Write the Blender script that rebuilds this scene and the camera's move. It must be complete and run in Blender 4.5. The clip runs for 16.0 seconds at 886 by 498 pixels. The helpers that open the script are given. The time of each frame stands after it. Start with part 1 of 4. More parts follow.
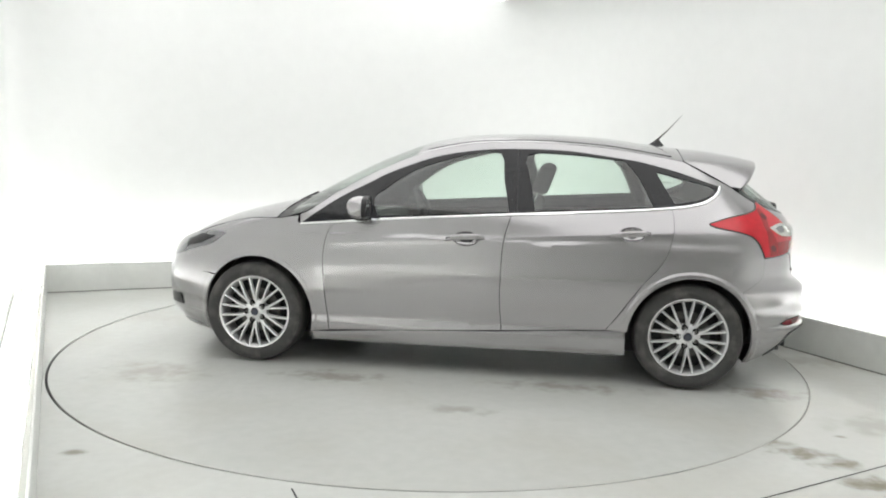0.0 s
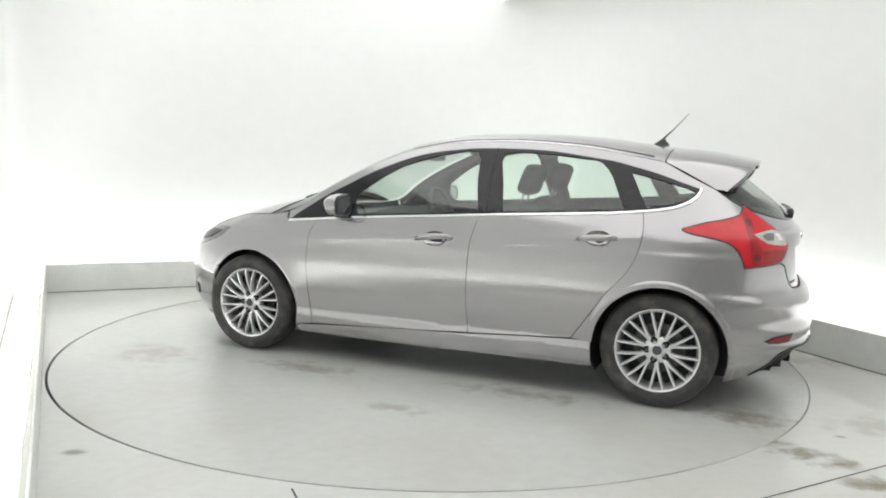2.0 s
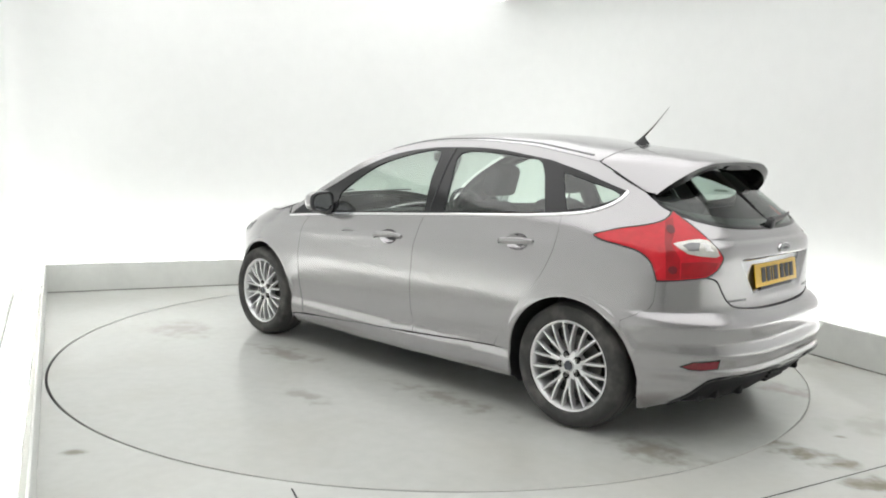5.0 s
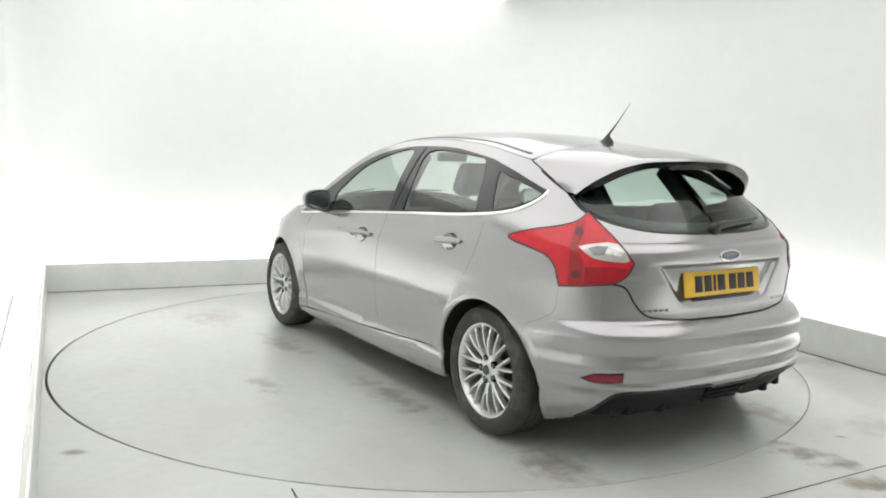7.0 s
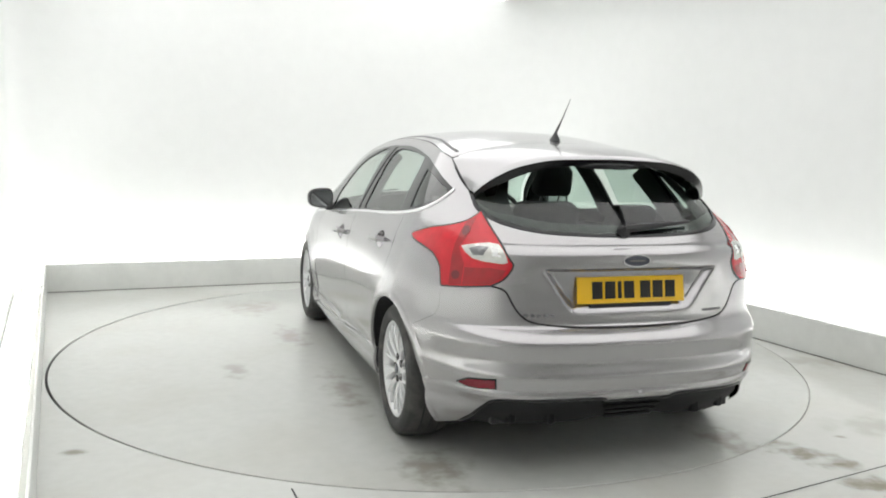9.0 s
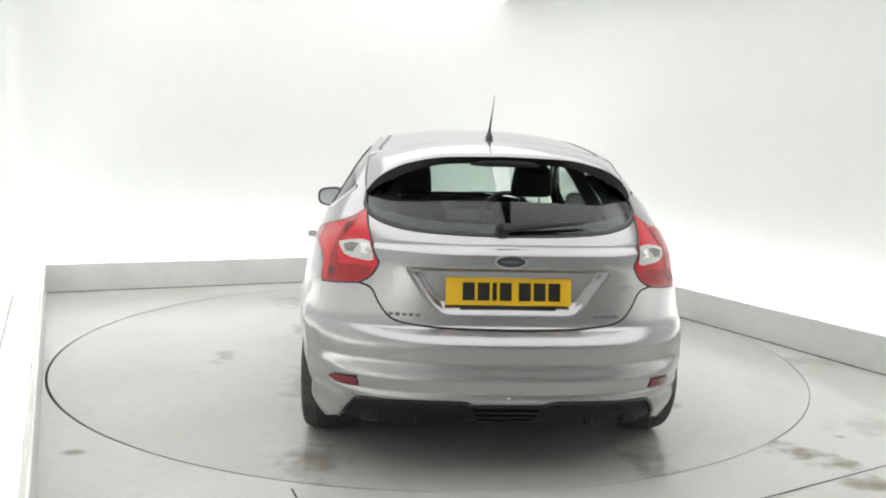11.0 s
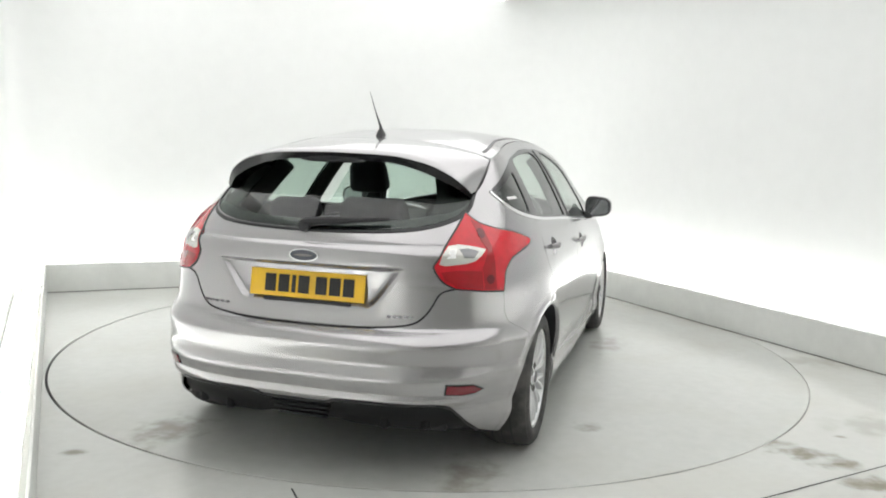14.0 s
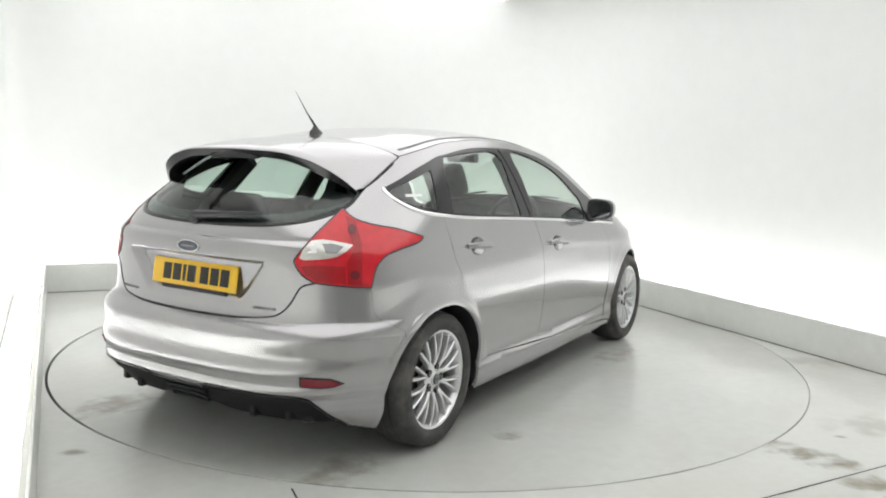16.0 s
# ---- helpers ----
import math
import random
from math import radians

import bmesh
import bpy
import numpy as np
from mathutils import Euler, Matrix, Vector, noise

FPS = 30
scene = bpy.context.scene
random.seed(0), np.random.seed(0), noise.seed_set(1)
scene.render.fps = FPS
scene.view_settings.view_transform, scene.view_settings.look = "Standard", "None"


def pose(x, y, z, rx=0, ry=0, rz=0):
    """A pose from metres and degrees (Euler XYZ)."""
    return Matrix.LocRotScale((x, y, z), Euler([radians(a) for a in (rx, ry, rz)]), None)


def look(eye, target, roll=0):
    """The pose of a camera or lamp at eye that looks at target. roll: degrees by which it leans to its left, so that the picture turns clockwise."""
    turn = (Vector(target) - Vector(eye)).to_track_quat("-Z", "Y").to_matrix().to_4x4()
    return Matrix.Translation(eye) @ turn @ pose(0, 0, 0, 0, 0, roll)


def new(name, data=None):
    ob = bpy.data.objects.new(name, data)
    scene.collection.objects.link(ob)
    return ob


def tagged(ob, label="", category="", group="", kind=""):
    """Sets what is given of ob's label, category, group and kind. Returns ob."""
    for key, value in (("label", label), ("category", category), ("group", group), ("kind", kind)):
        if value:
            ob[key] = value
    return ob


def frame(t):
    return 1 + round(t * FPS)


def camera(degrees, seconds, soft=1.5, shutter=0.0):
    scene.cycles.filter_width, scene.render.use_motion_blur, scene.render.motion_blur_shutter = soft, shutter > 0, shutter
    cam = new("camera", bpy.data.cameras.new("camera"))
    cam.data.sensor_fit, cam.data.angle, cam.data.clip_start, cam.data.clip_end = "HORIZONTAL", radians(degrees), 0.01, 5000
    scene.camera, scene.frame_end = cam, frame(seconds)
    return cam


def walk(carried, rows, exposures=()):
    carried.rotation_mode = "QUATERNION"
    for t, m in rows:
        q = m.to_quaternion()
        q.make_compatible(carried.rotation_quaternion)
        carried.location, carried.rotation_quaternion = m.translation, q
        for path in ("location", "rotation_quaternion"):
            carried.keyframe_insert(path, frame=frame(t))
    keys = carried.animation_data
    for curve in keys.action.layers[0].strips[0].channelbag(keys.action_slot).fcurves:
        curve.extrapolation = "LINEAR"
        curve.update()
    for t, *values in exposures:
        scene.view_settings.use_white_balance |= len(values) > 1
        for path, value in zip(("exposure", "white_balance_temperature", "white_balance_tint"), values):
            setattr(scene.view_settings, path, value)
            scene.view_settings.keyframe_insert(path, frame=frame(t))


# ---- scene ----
# ---- the fixed camera ----
cam = camera(57.53, 16.0, soft=1.9)
EYE = (0.0, -5.565, 1.392)
AIM = (EYE[0] + math.sin(0.011) * math.cos(0.127), EYE[1] + math.cos(0.011) * math.cos(0.127), EYE[2] - math.sin(0.127))
walk(cam, [(0.0, look(EYE, AIM, 1.66)), (16.0, look(EYE, AIM, 1.66))], exposures=[(0.0, 0.20), (16.0, 0.20)])

# ---- world and light ----
world = bpy.data.worlds.new("world")
scene.world = world
world.use_nodes = True
world.node_tree.nodes["Background"].inputs[0].default_value = (0.9, 0.95, 1.0, 1)
world.node_tree.nodes["Background"].inputs[1].default_value = 0.1
CEILING_GLOW = 1.0
COVE_GLOW = 13.2


# ---- materials ----
def material(name, color, rough=0.5, metal=0.0, grain=0.0, grain_size=40.0, stain=0.0, stain_size=1.5, bump=0.0, bump_size=200.0, coat=0.0, stain_color=None, spec=0.5):
    """Principled material with fine grain, broad stains and relief, in object space."""
    m = bpy.data.materials.new(name)
    m.use_nodes = True
    nt = m.node_tree
    b = nt.nodes["Principled BSDF"]
    b.inputs["Roughness"].default_value = rough
    b.inputs["Metallic"].default_value = metal
    b.inputs["Coat Weight"].default_value = coat
    b.inputs["Coat Roughness"].default_value = 0.04
    b.inputs["Specular IOR Level"].default_value = spec
    b.inputs["Base Color"].default_value = (*color, 1)
    where = nt.nodes.new("ShaderNodeTexCoord")
    last = None

    def noise_node(size, detail):
        n = nt.nodes.new("ShaderNodeTexNoise")
        n.inputs["Scale"].default_value, n.inputs["Detail"].default_value = size, detail
        nt.links.new(where.outputs["Object"], n.inputs["Vector"])
        return n

    def mixed(n, amount, other, low, high):
        nonlocal last
        ramp = nt.nodes.new("ShaderNodeMapRange")
        ramp.inputs[1].default_value, ramp.inputs[2].default_value = low, high
        ramp.inputs[3].default_value, ramp.inputs[4].default_value = 0.0, amount
        nt.links.new(n.outputs["Fac"], ramp.inputs[0])
        mix = nt.nodes.new("ShaderNodeMix")
        mix.data_type = "RGBA"
        nt.links.new(ramp.outputs[0], mix.inputs["Factor"])
        if last is None:
            mix.inputs["A"].default_value = (*color, 1)
        else:
            nt.links.new(last, mix.inputs["A"])
        mix.inputs["B"].default_value = (*other, 1)
        last = mix.outputs["Result"]
    if grain:
        mixed(noise_node(grain_size, 6), grain, tuple(c * 0.55 for c in color), 0.35, 0.75)
    if stain:
        mixed(noise_node(stain_size, 5), stain, stain_color or tuple(c * 0.6 for c in color), 0.48, 0.72)
    if last is not None:
        nt.links.new(last, b.inputs["Base Color"])
    if bump:
        n = noise_node(bump_size, 4)
        rel = nt.nodes.new("ShaderNodeBump")
        rel.inputs["Strength"].default_value, rel.inputs["Distance"].default_value = bump, 0.002
        nt.links.new(n.outputs["Fac"], rel.inputs["Height"])
        nt.links.new(rel.outputs[0], b.inputs["Normal"])
    return m


def spotted(m, spots, color, noise_size=9.0):
    """Add irregular dirt patches to a material: (x, y, length, width, strength) in object space."""
    nt = m.node_tree
    b = nt.nodes["Principled BSDF"]
    before = b.inputs["Base Color"].links[0].from_socket
    where = nt.nodes.new("ShaderNodeTexCoord")
    n = nt.nodes.new("ShaderNodeTexNoise")
    n.inputs["Scale"].default_value, n.inputs["Detail"].default_value = noise_size, 7
    nt.links.new(where.outputs["Object"], n.inputs["Vector"])
    total = None
    for x, y, long, wide, strength in spots:
        move = nt.nodes.new("ShaderNodeMapping")
        move.inputs["Location"].default_value = (-x / long, -y / wide, 0)
        move.inputs["Scale"].default_value = (1 / long, 1 / wide, 1)
        nt.links.new(where.outputs["Object"], move.inputs["Vector"])
        size = nt.nodes.new("ShaderNodeVectorMath")
        size.operation = "LENGTH"
        nt.links.new(move.outputs[0], size.inputs[0])
        add = nt.nodes.new("ShaderNodeMath")
        add.operation = "MULTIPLY_ADD"
        add.inputs[1].default_value = 2.4
        nt.links.new(n.outputs["Fac"], add.inputs[0])
        nt.links.new(size.outputs["Value"], add.inputs[2])
        fall = nt.nodes.new("ShaderNodeMapRange")
        fall.interpolation_type = "SMOOTHSTEP"
        fall.inputs[1].default_value, fall.inputs[2].default_value = 1.15, 2.2
        fall.inputs[3].default_value, fall.inputs[4].default_value = strength, 0.0
        nt.links.new(add.outputs[0], fall.inputs[0])
        if total is None:
            total = fall.outputs[0]
        else:
            top_of = nt.nodes.new("ShaderNodeMath")
            top_of.operation = "MAXIMUM"
            nt.links.new(total, top_of.inputs[0])
            nt.links.new(fall.outputs[0], top_of.inputs[1])
            total = top_of.outputs[0]
    mix = nt.nodes.new("ShaderNodeMix")
    mix.data_type = "RGBA"
    nt.links.new(total, mix.inputs["Factor"])
    nt.links.new(before, mix.inputs["A"])
    mix.inputs["B"].default_value = (*color, 1)
    nt.links.new(mix.outputs["Result"], b.inputs["Base Color"])


def glowing(name, color, strength):
    m = bpy.data.materials.new(name)
    m.use_nodes = True
    b = m.node_tree.nodes["Principled BSDF"]
    b.inputs["Base Color"].default_value = (0.8, 0.8, 0.8, 1)
    b.inputs["Emission Color"].default_value = (*color, 1)
    b.inputs["Emission Strength"].default_value = strength
    return m


def glass(name, tint, gloss=0.03, least=0.11):
    """Thin tinted window glass: it lets light through, and mirrors more at a flat angle."""
    m = bpy.data.materials.new(name)
    m.use_nodes = True
    nt = m.node_tree
    nt.nodes.remove(nt.nodes["Principled BSDF"])
    clear, shine, mix, edge, power, lift = (nt.nodes.new(n) for n in ("ShaderNodeBsdfTransparent", "ShaderNodeBsdfGlossy", "ShaderNodeMixShader", "ShaderNodeLayerWeight", "ShaderNodeMath", "ShaderNodeMath"))
    clear.inputs[0].default_value = (*tint, 1)
    shine.inputs["Roughness"].default_value = gloss
    edge.inputs["Blend"].default_value = 0.5
    power.operation, lift.operation = "POWER", "MULTIPLY_ADD"
    power.inputs[1].default_value, lift.inputs[1].default_value, lift.inputs[2].default_value = 4.0, 0.85, least
    nt.links.new(edge.outputs["Facing"], power.inputs[0])
    nt.links.new(power.outputs[0], lift.inputs[0])
    nt.links.new(lift.outputs[0], mix.inputs[0])
    nt.links.new(clear.outputs[0], mix.inputs[1])
    nt.links.new(shine.outputs[0], mix.inputs[2])
    nt.links.new(mix.outputs[0], nt.nodes["Material Output"].inputs["Surface"])
    return m


PAINT = material("metallic_paint", (0.432, 0.421, 0.430), 0.21, 0.74, grain=0.08, grain_size=900, stain=0.05, stain_size=2.5, coat=0.8)
PAINT.node_tree.nodes["Principled BSDF"].inputs["Specular Tint"].default_value = (0.72, 0.72, 0.73, 1)
BLACK_TRIM = material("black_trim", (0.018, 0.018, 0.02), 0.35, grain=0.3, grain_size=300, bump=0.1)
GLOSS_BLACK = material("gloss_black", (0.012, 0.012, 0.014), 0.14, grain=0.2, grain_size=200, coat=0.15, spec=0.35)
UNDER_BLACK = material("diffuser_plastic", (0.012, 0.012, 0.013), 0.55, grain=0.3, grain_size=200, bump=0.2, spec=0.25)
DARK_PLASTIC = material("dark_plastic", (0.022, 0.022, 0.024), 0.6, grain=0.35, grain_size=120, bump=0.3)
CHROME = material("chrome", (0.86, 0.86, 0.87), 0.12, 1.0, grain=0.05)
SILVERED = material("silvered_glass", (0.50, 0.52, 0.53), 0.06, 1.0, grain=0.05)
ALLOY = material("alloy", (0.80, 0.80, 0.81), 0.3, 0.7, grain=0.12, grain_size=60, coat=0.4)
RUBBER = material("tyre_rubber", (0.050, 0.049, 0.048), 0.7, grain=0.35, grain_size=60, stain=0.75, stain_size=9, stain_color=(0.135, 0.128, 0.118), bump=0.3, bump_size=90)
STEEL = material("brake_steel", (0.16, 0.155, 0.15), 0.45, 0.9, grain=0.3)
FABRIC = material("seat_fabric", (0.035, 0.036, 0.04), 0.9, grain=0.4, grain_size=150, bump=0.5, bump_size=400)
LINING = material("roof_lining", (0.10, 0.10, 0.097), 0.95, grain=0.2, bump=0.3)
WINDOW = glass("window_glass", (0.80, 0.89, 0.835))
REAR_GLASS = glass("rear_window_glass", (0.72, 0.82, 0.77), least=0.06)
RED_LENS = material("red_lens", (0.66, 0.010, 0.024), 0.2, grain=0.35, grain_size=28, coat=0.45)
RED_LOW = material("lower_red_lens", (0.40, 0.006, 0.014), 0.2, grain=0.55, grain_size=22, coat=0.45)
RED_DARK = material("dark_red_lens", (0.24, 0.007, 0.020), 0.2, grain=0.4, grain_size=60, coat=0.4)
RED_SOCKET = material("bulb_socket_red", (0.16, 0.006, 0.014), 0.25, grain=0.3, grain_size=60, coat=0.45)
HEAD_LENS = material("headlamp_lens", (0.22, 0.22, 0.23), 0.1, 0.4, grain=0.5, grain_size=30, coat=1.0)
JOINT_GREY = material("joint_grey", (0.20, 0.20, 0.185), 0.8, grain=0.3, grain_size=30)
CLEAR_LENS = material("clear_lens", (0.72, 0.70, 0.66), 0.12, 0.35, grain=0.4, grain_size=45, coat=1.0)
PLATE_YELLOW = material("plate_yellow", (0.83, 0.50, 0.015), 0.3, grain=0.08, coat=0.5)
PLATE_WHITE = material("label_white", (0.8, 0.8, 0.8), 0.5)
PLATE_BLACK = material("plate_black", (0.015, 0.014, 0.012), 0.4)
BADGE_DARK = material("badge_enamel", (0.05, 0.055, 0.075), 0.2, coat=1.0)
WALL = material("white_wall", (0.81, 0.82, 0.812), 0.7, grain=0.05, grain_size=8, stain=0.05, stain_size=0.7, bump=0.1)
GREY_WALL = material("grey_wall", (0.64, 0.64, 0.63), 0.7, grain=0.1, grain_size=8, stain=0.1)
UPSTAND = material("upstand_paint", (0.76, 0.77, 0.745), 0.5, grain=0.1, grain_size=14, stain=0.18, stain_size=3, bump=0.15)
FLOOR = material("floor_paint", (0.60, 0.61, 0.585), 0.27, grain=0.12, grain_size=18, stain=0.42, stain_size=1.1, stain_color=(0.50, 0.485, 0.43), bump=0.15, bump_size=60)
DISC = material("turntable_paint", (0.555, 0.565, 0.54), 0.22, grain=0.12, grain_size=14, stain=0.45, stain_size=1.4, stain_color=(0.47, 0.455, 0.40), bump=0.15, bump_size=60)
spotted(DISC, ((-2.12, .64, .30, .20, .75), (-2.12, -.84, .30, .16, .7), (-.9, .80, .5, .14, .6), (.45, .92, .4, .16, .6), (-1.31, -1.26, .10, .08, .7), (-.38, 1.36, .25, .10, .5), (.5, -1.18, .35, .14, .5), (1.5, 1.1, .4, .3, .35)), (0.26, 0.24, 0.195))
spotted(FLOOR, ((1.68, -1.78, .15, .09, .8), (1.76, -1.91, .17, .11, 1.0), (1.87, -2.04, .15, .09, 1.0), (1.93, -2.26, .16, .12, 1.0), (2.06, -1.675, .05, .03, .7), (2.3, -1.5, .35, .25, .35), (-1.55, -2.12, .09, .06, .8), (2.6, -.2, .5, .2, .3), (2.2, .9, .3, .3, .25)), (0.23, 0.21, 0.155))
JOINT_FILL = material("pale_joint_fill", (0.40, 0.39, 0.36), 0.9, grain=0.4, grain_size=30)
GAP = material("joint_shadow", (0.03, 0.03, 0.03), 0.8)
CEILING_LIT = glowing("lit_ceiling", (1.0, 1.0, 0.985), CEILING_GLOW)
COVE_LIT = glowing("cove_lamp", (1.0, 1.0, 0.98), COVE_GLOW)


# ---- mesh helpers ----
def mesh_of(name, verts, faces, mat, smooth=True, normals=None):
    me = bpy.data.meshes.new(name)
    me.from_pydata([tuple(v) for v in verts], [], faces)
    me.materials.append(mat)
    if smooth:
        me.shade_smooth()
    if normals:
        me.normals_split_custom_set_from_vertices([tuple(n) for n in normals])
    me.update()
    return me


def part(name, bm, mat, parent, label="", smooth=True, angle=40):
    """Link a bmesh as one mesh object under a thing or a part."""
    me = bpy.data.meshes.new(name)
    bmesh.ops.recalc_face_normals(bm, faces=bm.faces)
    bm.to_mesh(me)
    bm.free()
    me.materials.append(mat)
    if smooth:
        me.shade_smooth()
        me.set_sharp_from_angle(angle=radians(angle))
    ob = new(name, me)
    ob.parent = parent
    return tagged(ob, label) if label else ob


def sheet_part(name, me, parent, label=""):
    ob = new(name, me)
    ob.parent = parent
    return tagged(ob, label) if label else ob


def box(bm, lo, hi, bevel=0.0, m=None):
    """A box, bevelled, into bm."""
    c = [(a + b) / 2 for a, b in zip(lo, hi)]
    d = [b - a for a, b in zip(lo, hi)]
    made = bmesh.ops.create_cube(bm, size=1.0, matrix=Matrix.LocRotScale(c, None, d))["verts"]
    if bevel:
        edges = list({e for v in made for e in v.link_edges})
        made = [v for v in bmesh.ops.bevel(bm, geom=edges, offset=bevel, segments=3, affect="EDGES", profile=0.6)["verts"]]
        made = list({v for f in {f for v in made for f in v.link_faces} for v in f.verts})
    if m is not None:
        bmesh.ops.transform(bm, matrix=m, verts=made)
    return made


def tube(bm, points, radius, sides=8, closed=False):
    """A round bar along points; radius: a number, or one for each point."""
    n = len(points)
    radii = radius if isinstance(radius, (list, tuple)) else [radius] * n
    rings = []
    pts = [Vector(q) for q in points]
    for i, q in enumerate(pts):
        a = pts[(i - 1) % n] if closed or i else q
        b = pts[(i + 1) % n] if closed or i < n - 1 else q
        way = (b - a).normalized()
        u = way.cross(Vector((0, 0, 1)))
        if u.length < 1e-3:
            u = way.cross(Vector((0, 1, 0)))
        u.normalize()
        v = way.cross(u)
        rings.append([bm.verts.new(q + (u * math.cos(2 * math.pi * k / sides) + v * math.sin(2 * math.pi * k / sides)) * radii[i]) for k in range(sides)])
    for i in range(n if closed else n - 1):
        r, s = rings[i], rings[(i + 1) % n]
        for k in range(sides):
            bm.faces.new((r[k], r[(k + 1) % sides], s[(k + 1) % sides], s[k]))
    if not closed:
        bm.faces.new(rings[0])
        bm.faces.new(rings[-1][::-1])


def lathe(bm, profile, steps, centre, axis="y"):
    """Turn a profile of (radius, along) about the y axis through centre."""
    rings = []
    for k in range(steps):
        a = 2 * math.pi * k / steps
        rings.append([bm.verts.new(Vector(centre) + Vector((r * math.cos(a), h, r * math.sin(a)))) for r, h in profile])
    for k in range(steps):
        a, b = rings[k], rings[(k + 1) % steps]
        for i in range(len(profile) - 1):
            bm.faces.new((a[i], a[i + 1], b[i + 1], b[i]))


def wall_block(name, a, b, z0, z1, thick, mat, label, category, side=1, bevel=0.0):
    """A straight upright slab from a to b on plan; its thickness goes to the left of the way from a to b (side=1)."""
    a, b = Vector((*a, 0)), Vector((*b, 0))
    way = (b - a).normalized()
    turn = Matrix((( way.x, -way.y, 0, a.x), (way.y, way.x, 0, a.y), (0, 0, 1, 0), (0, 0, 0, 1)))
    bm = bmesh.new()
    y0, y1 = (0, thick) if side > 0 else (-thick, 0)
    box(bm, (0, y0, z0), ((b - a).length, y1, z1), bevel, turn)
    ob = part(name, bm, mat, None, angle=20)
    return tagged(ob, label, category, kind="structure")


# ---- the studio ----
CORNER_LEFT, CORNER_BACK = Vector((-3.42, 1.50)), Vector((1.017, 3.403))
BACK_WAY = (CORNER_BACK - CORNER_LEFT).normalized()
RIGHT_WAY = Vector((0.442, -0.897)).normalized()
LEFT_WAY = Vector((0.4234, -0.9060)).normalized()
BACK_OUT, RIGHT_OUT, LEFT_OUT = Vector((-BACK_WAY.y, BACK_WAY.x)), Vector((-RIGHT_WAY.y, RIGHT_WAY.x)), Vector((LEFT_WAY.y, -LEFT_WAY.x))
DISC_R = 2.436
TROUGH = 0.36
H_WALL = 3.05


def build_studio():
    # floor with a round pit for the turntable, reaching past all walls
    bm = bmesh.new()
    n = 160
    # the pit lies a few millimetres off the disc's centre
    inner = [bm.verts.new((math.cos(2 * math.pi * k / n) * (DISC_R + 0.0095) - 0.0045, math.sin(2 * math.pi * k / n) * (DISC_R + 0.0095) - 0.0030, 0)) for k in range(n)]
    outer = []
    for k in range(n):
        c, s = math.cos(2 * math.pi * k / n), math.sin(2 * math.pi * k / n)
        r = 9.0 / max(abs(c), abs(s))
        outer.append(bm.verts.new((c * r, s * r, 0)))
    low = [bm.verts.new((v.co.x, v.co.y, -0.06)) for v in inner]
    for k in range(n):
        j = (k + 1) % n
        bm.faces.new((inner[k], outer[k], outer[j], inner[j]))
        bm.faces.new((low[k], inner[k], inner[j], low[j]))
    bm.faces.new(low)
    tagged(part("floor", bm, FLOOR, None, angle=20), "pale grey painted studio floor with worn patches", "floor", kind="structure")
    # added pale strips make the pit's joint fainter on its narrow side
    bm = bmesh.new()
    for a0, a1, z in ((-61, -47, -0.0008), (-47, -12, -0.005), (4, 95, -0.004)):
        for k in range(a0, a1):
            a, b = radians(k), radians(k + 1)
            bm.faces.new([bm.verts.new((r * math.cos(q), r * math.sin(q), z)) for q, r in ((a, DISC_R + 0.0005), (a, DISC_R + 0.0075), (b, DISC_R + 0.0075), (b, DISC_R + 0.0005))])
    tagged(part("joint_fill", bm, JOINT_FILL, None, smooth=False), "pale strips that make one side of the turntable joint fainter", "dust", kind="structure")
    # saw-cut joints in the floor
    for a, b in (((-0.55, -2.445), (-0.20, -3.3)), ((1.30, -2.47), (3.2, -1.45))):
        a, b = Vector((*a, 0)), Vector((*b, 0))
        u = (b - a).normalized().cross(Vector((0, 0, 1))) * 0.004
        me = mesh_of("floor_joint", [a - u + Vector((0, 0, .001)), a + u + Vector((0, 0, .001)), b + u + Vector((0, 0, .001)), b - u + Vector((0, 0, .001))], [(0, 1, 2, 3)], GAP, False)
        tagged(new("floor_joint", me), "thin dark joint between floor panels", "floor joint", kind="structure")

    far = 13.6
    right_end, left_end = CORNER_BACK + RIGHT_WAY * far, CORNER_LEFT + LEFT_WAY * 11.2
    wall_block("trim_back", CORNER_LEFT, CORNER_BACK, 0.0, 0.25, 0.04, UPSTAND, "low white upstand along the back wall", "upstand", bevel=0.004)
    wall_block("trim_right", CORNER_BACK, right_end, 0.0, 0.25, 0.04, UPSTAND, "low white upstand along the side wall", "upstand", bevel=0.004)
    wall_block("trim_left", left_end, CORNER_LEFT, 0.0, 0.25, 0.012, UPSTAND, "low white upstand along the side wall", "upstand", bevel=0.003)

    # thin grey strip along the foot of the upstands
    for s, e, out in ((CORNER_LEFT, CORNER_BACK, BACK_OUT), (CORNER_BACK, right_end, RIGHT_OUT)):
        w = (e - s).normalized()
        m = Matrix(((w.x, -w.y, 0, s.x), (w.y, w.x, 0, s.y), (0, 0, 1, 0), (0, 0, 0, 1)))
        bm = bmesh.new()
        box(bm, (0.01, -0.006, 0.0), ((e - s).length - 0.01, -0.0005, 0.007), 0.0, m)
        tagged(part("upstand_joint", bm, JOINT_GREY, None), "thin grey line along the foot of the upstand", "sealant", kind="structure")

    # one white sweep behind the light trough, with rounded corners
    def meet(p0, w0, p1, w1):
        d = p1 - p0
        return p0 + w0 * ((d.x * w1.y - d.y * w1.x) / (w0.x * w1.y - w0.y * w1.x))
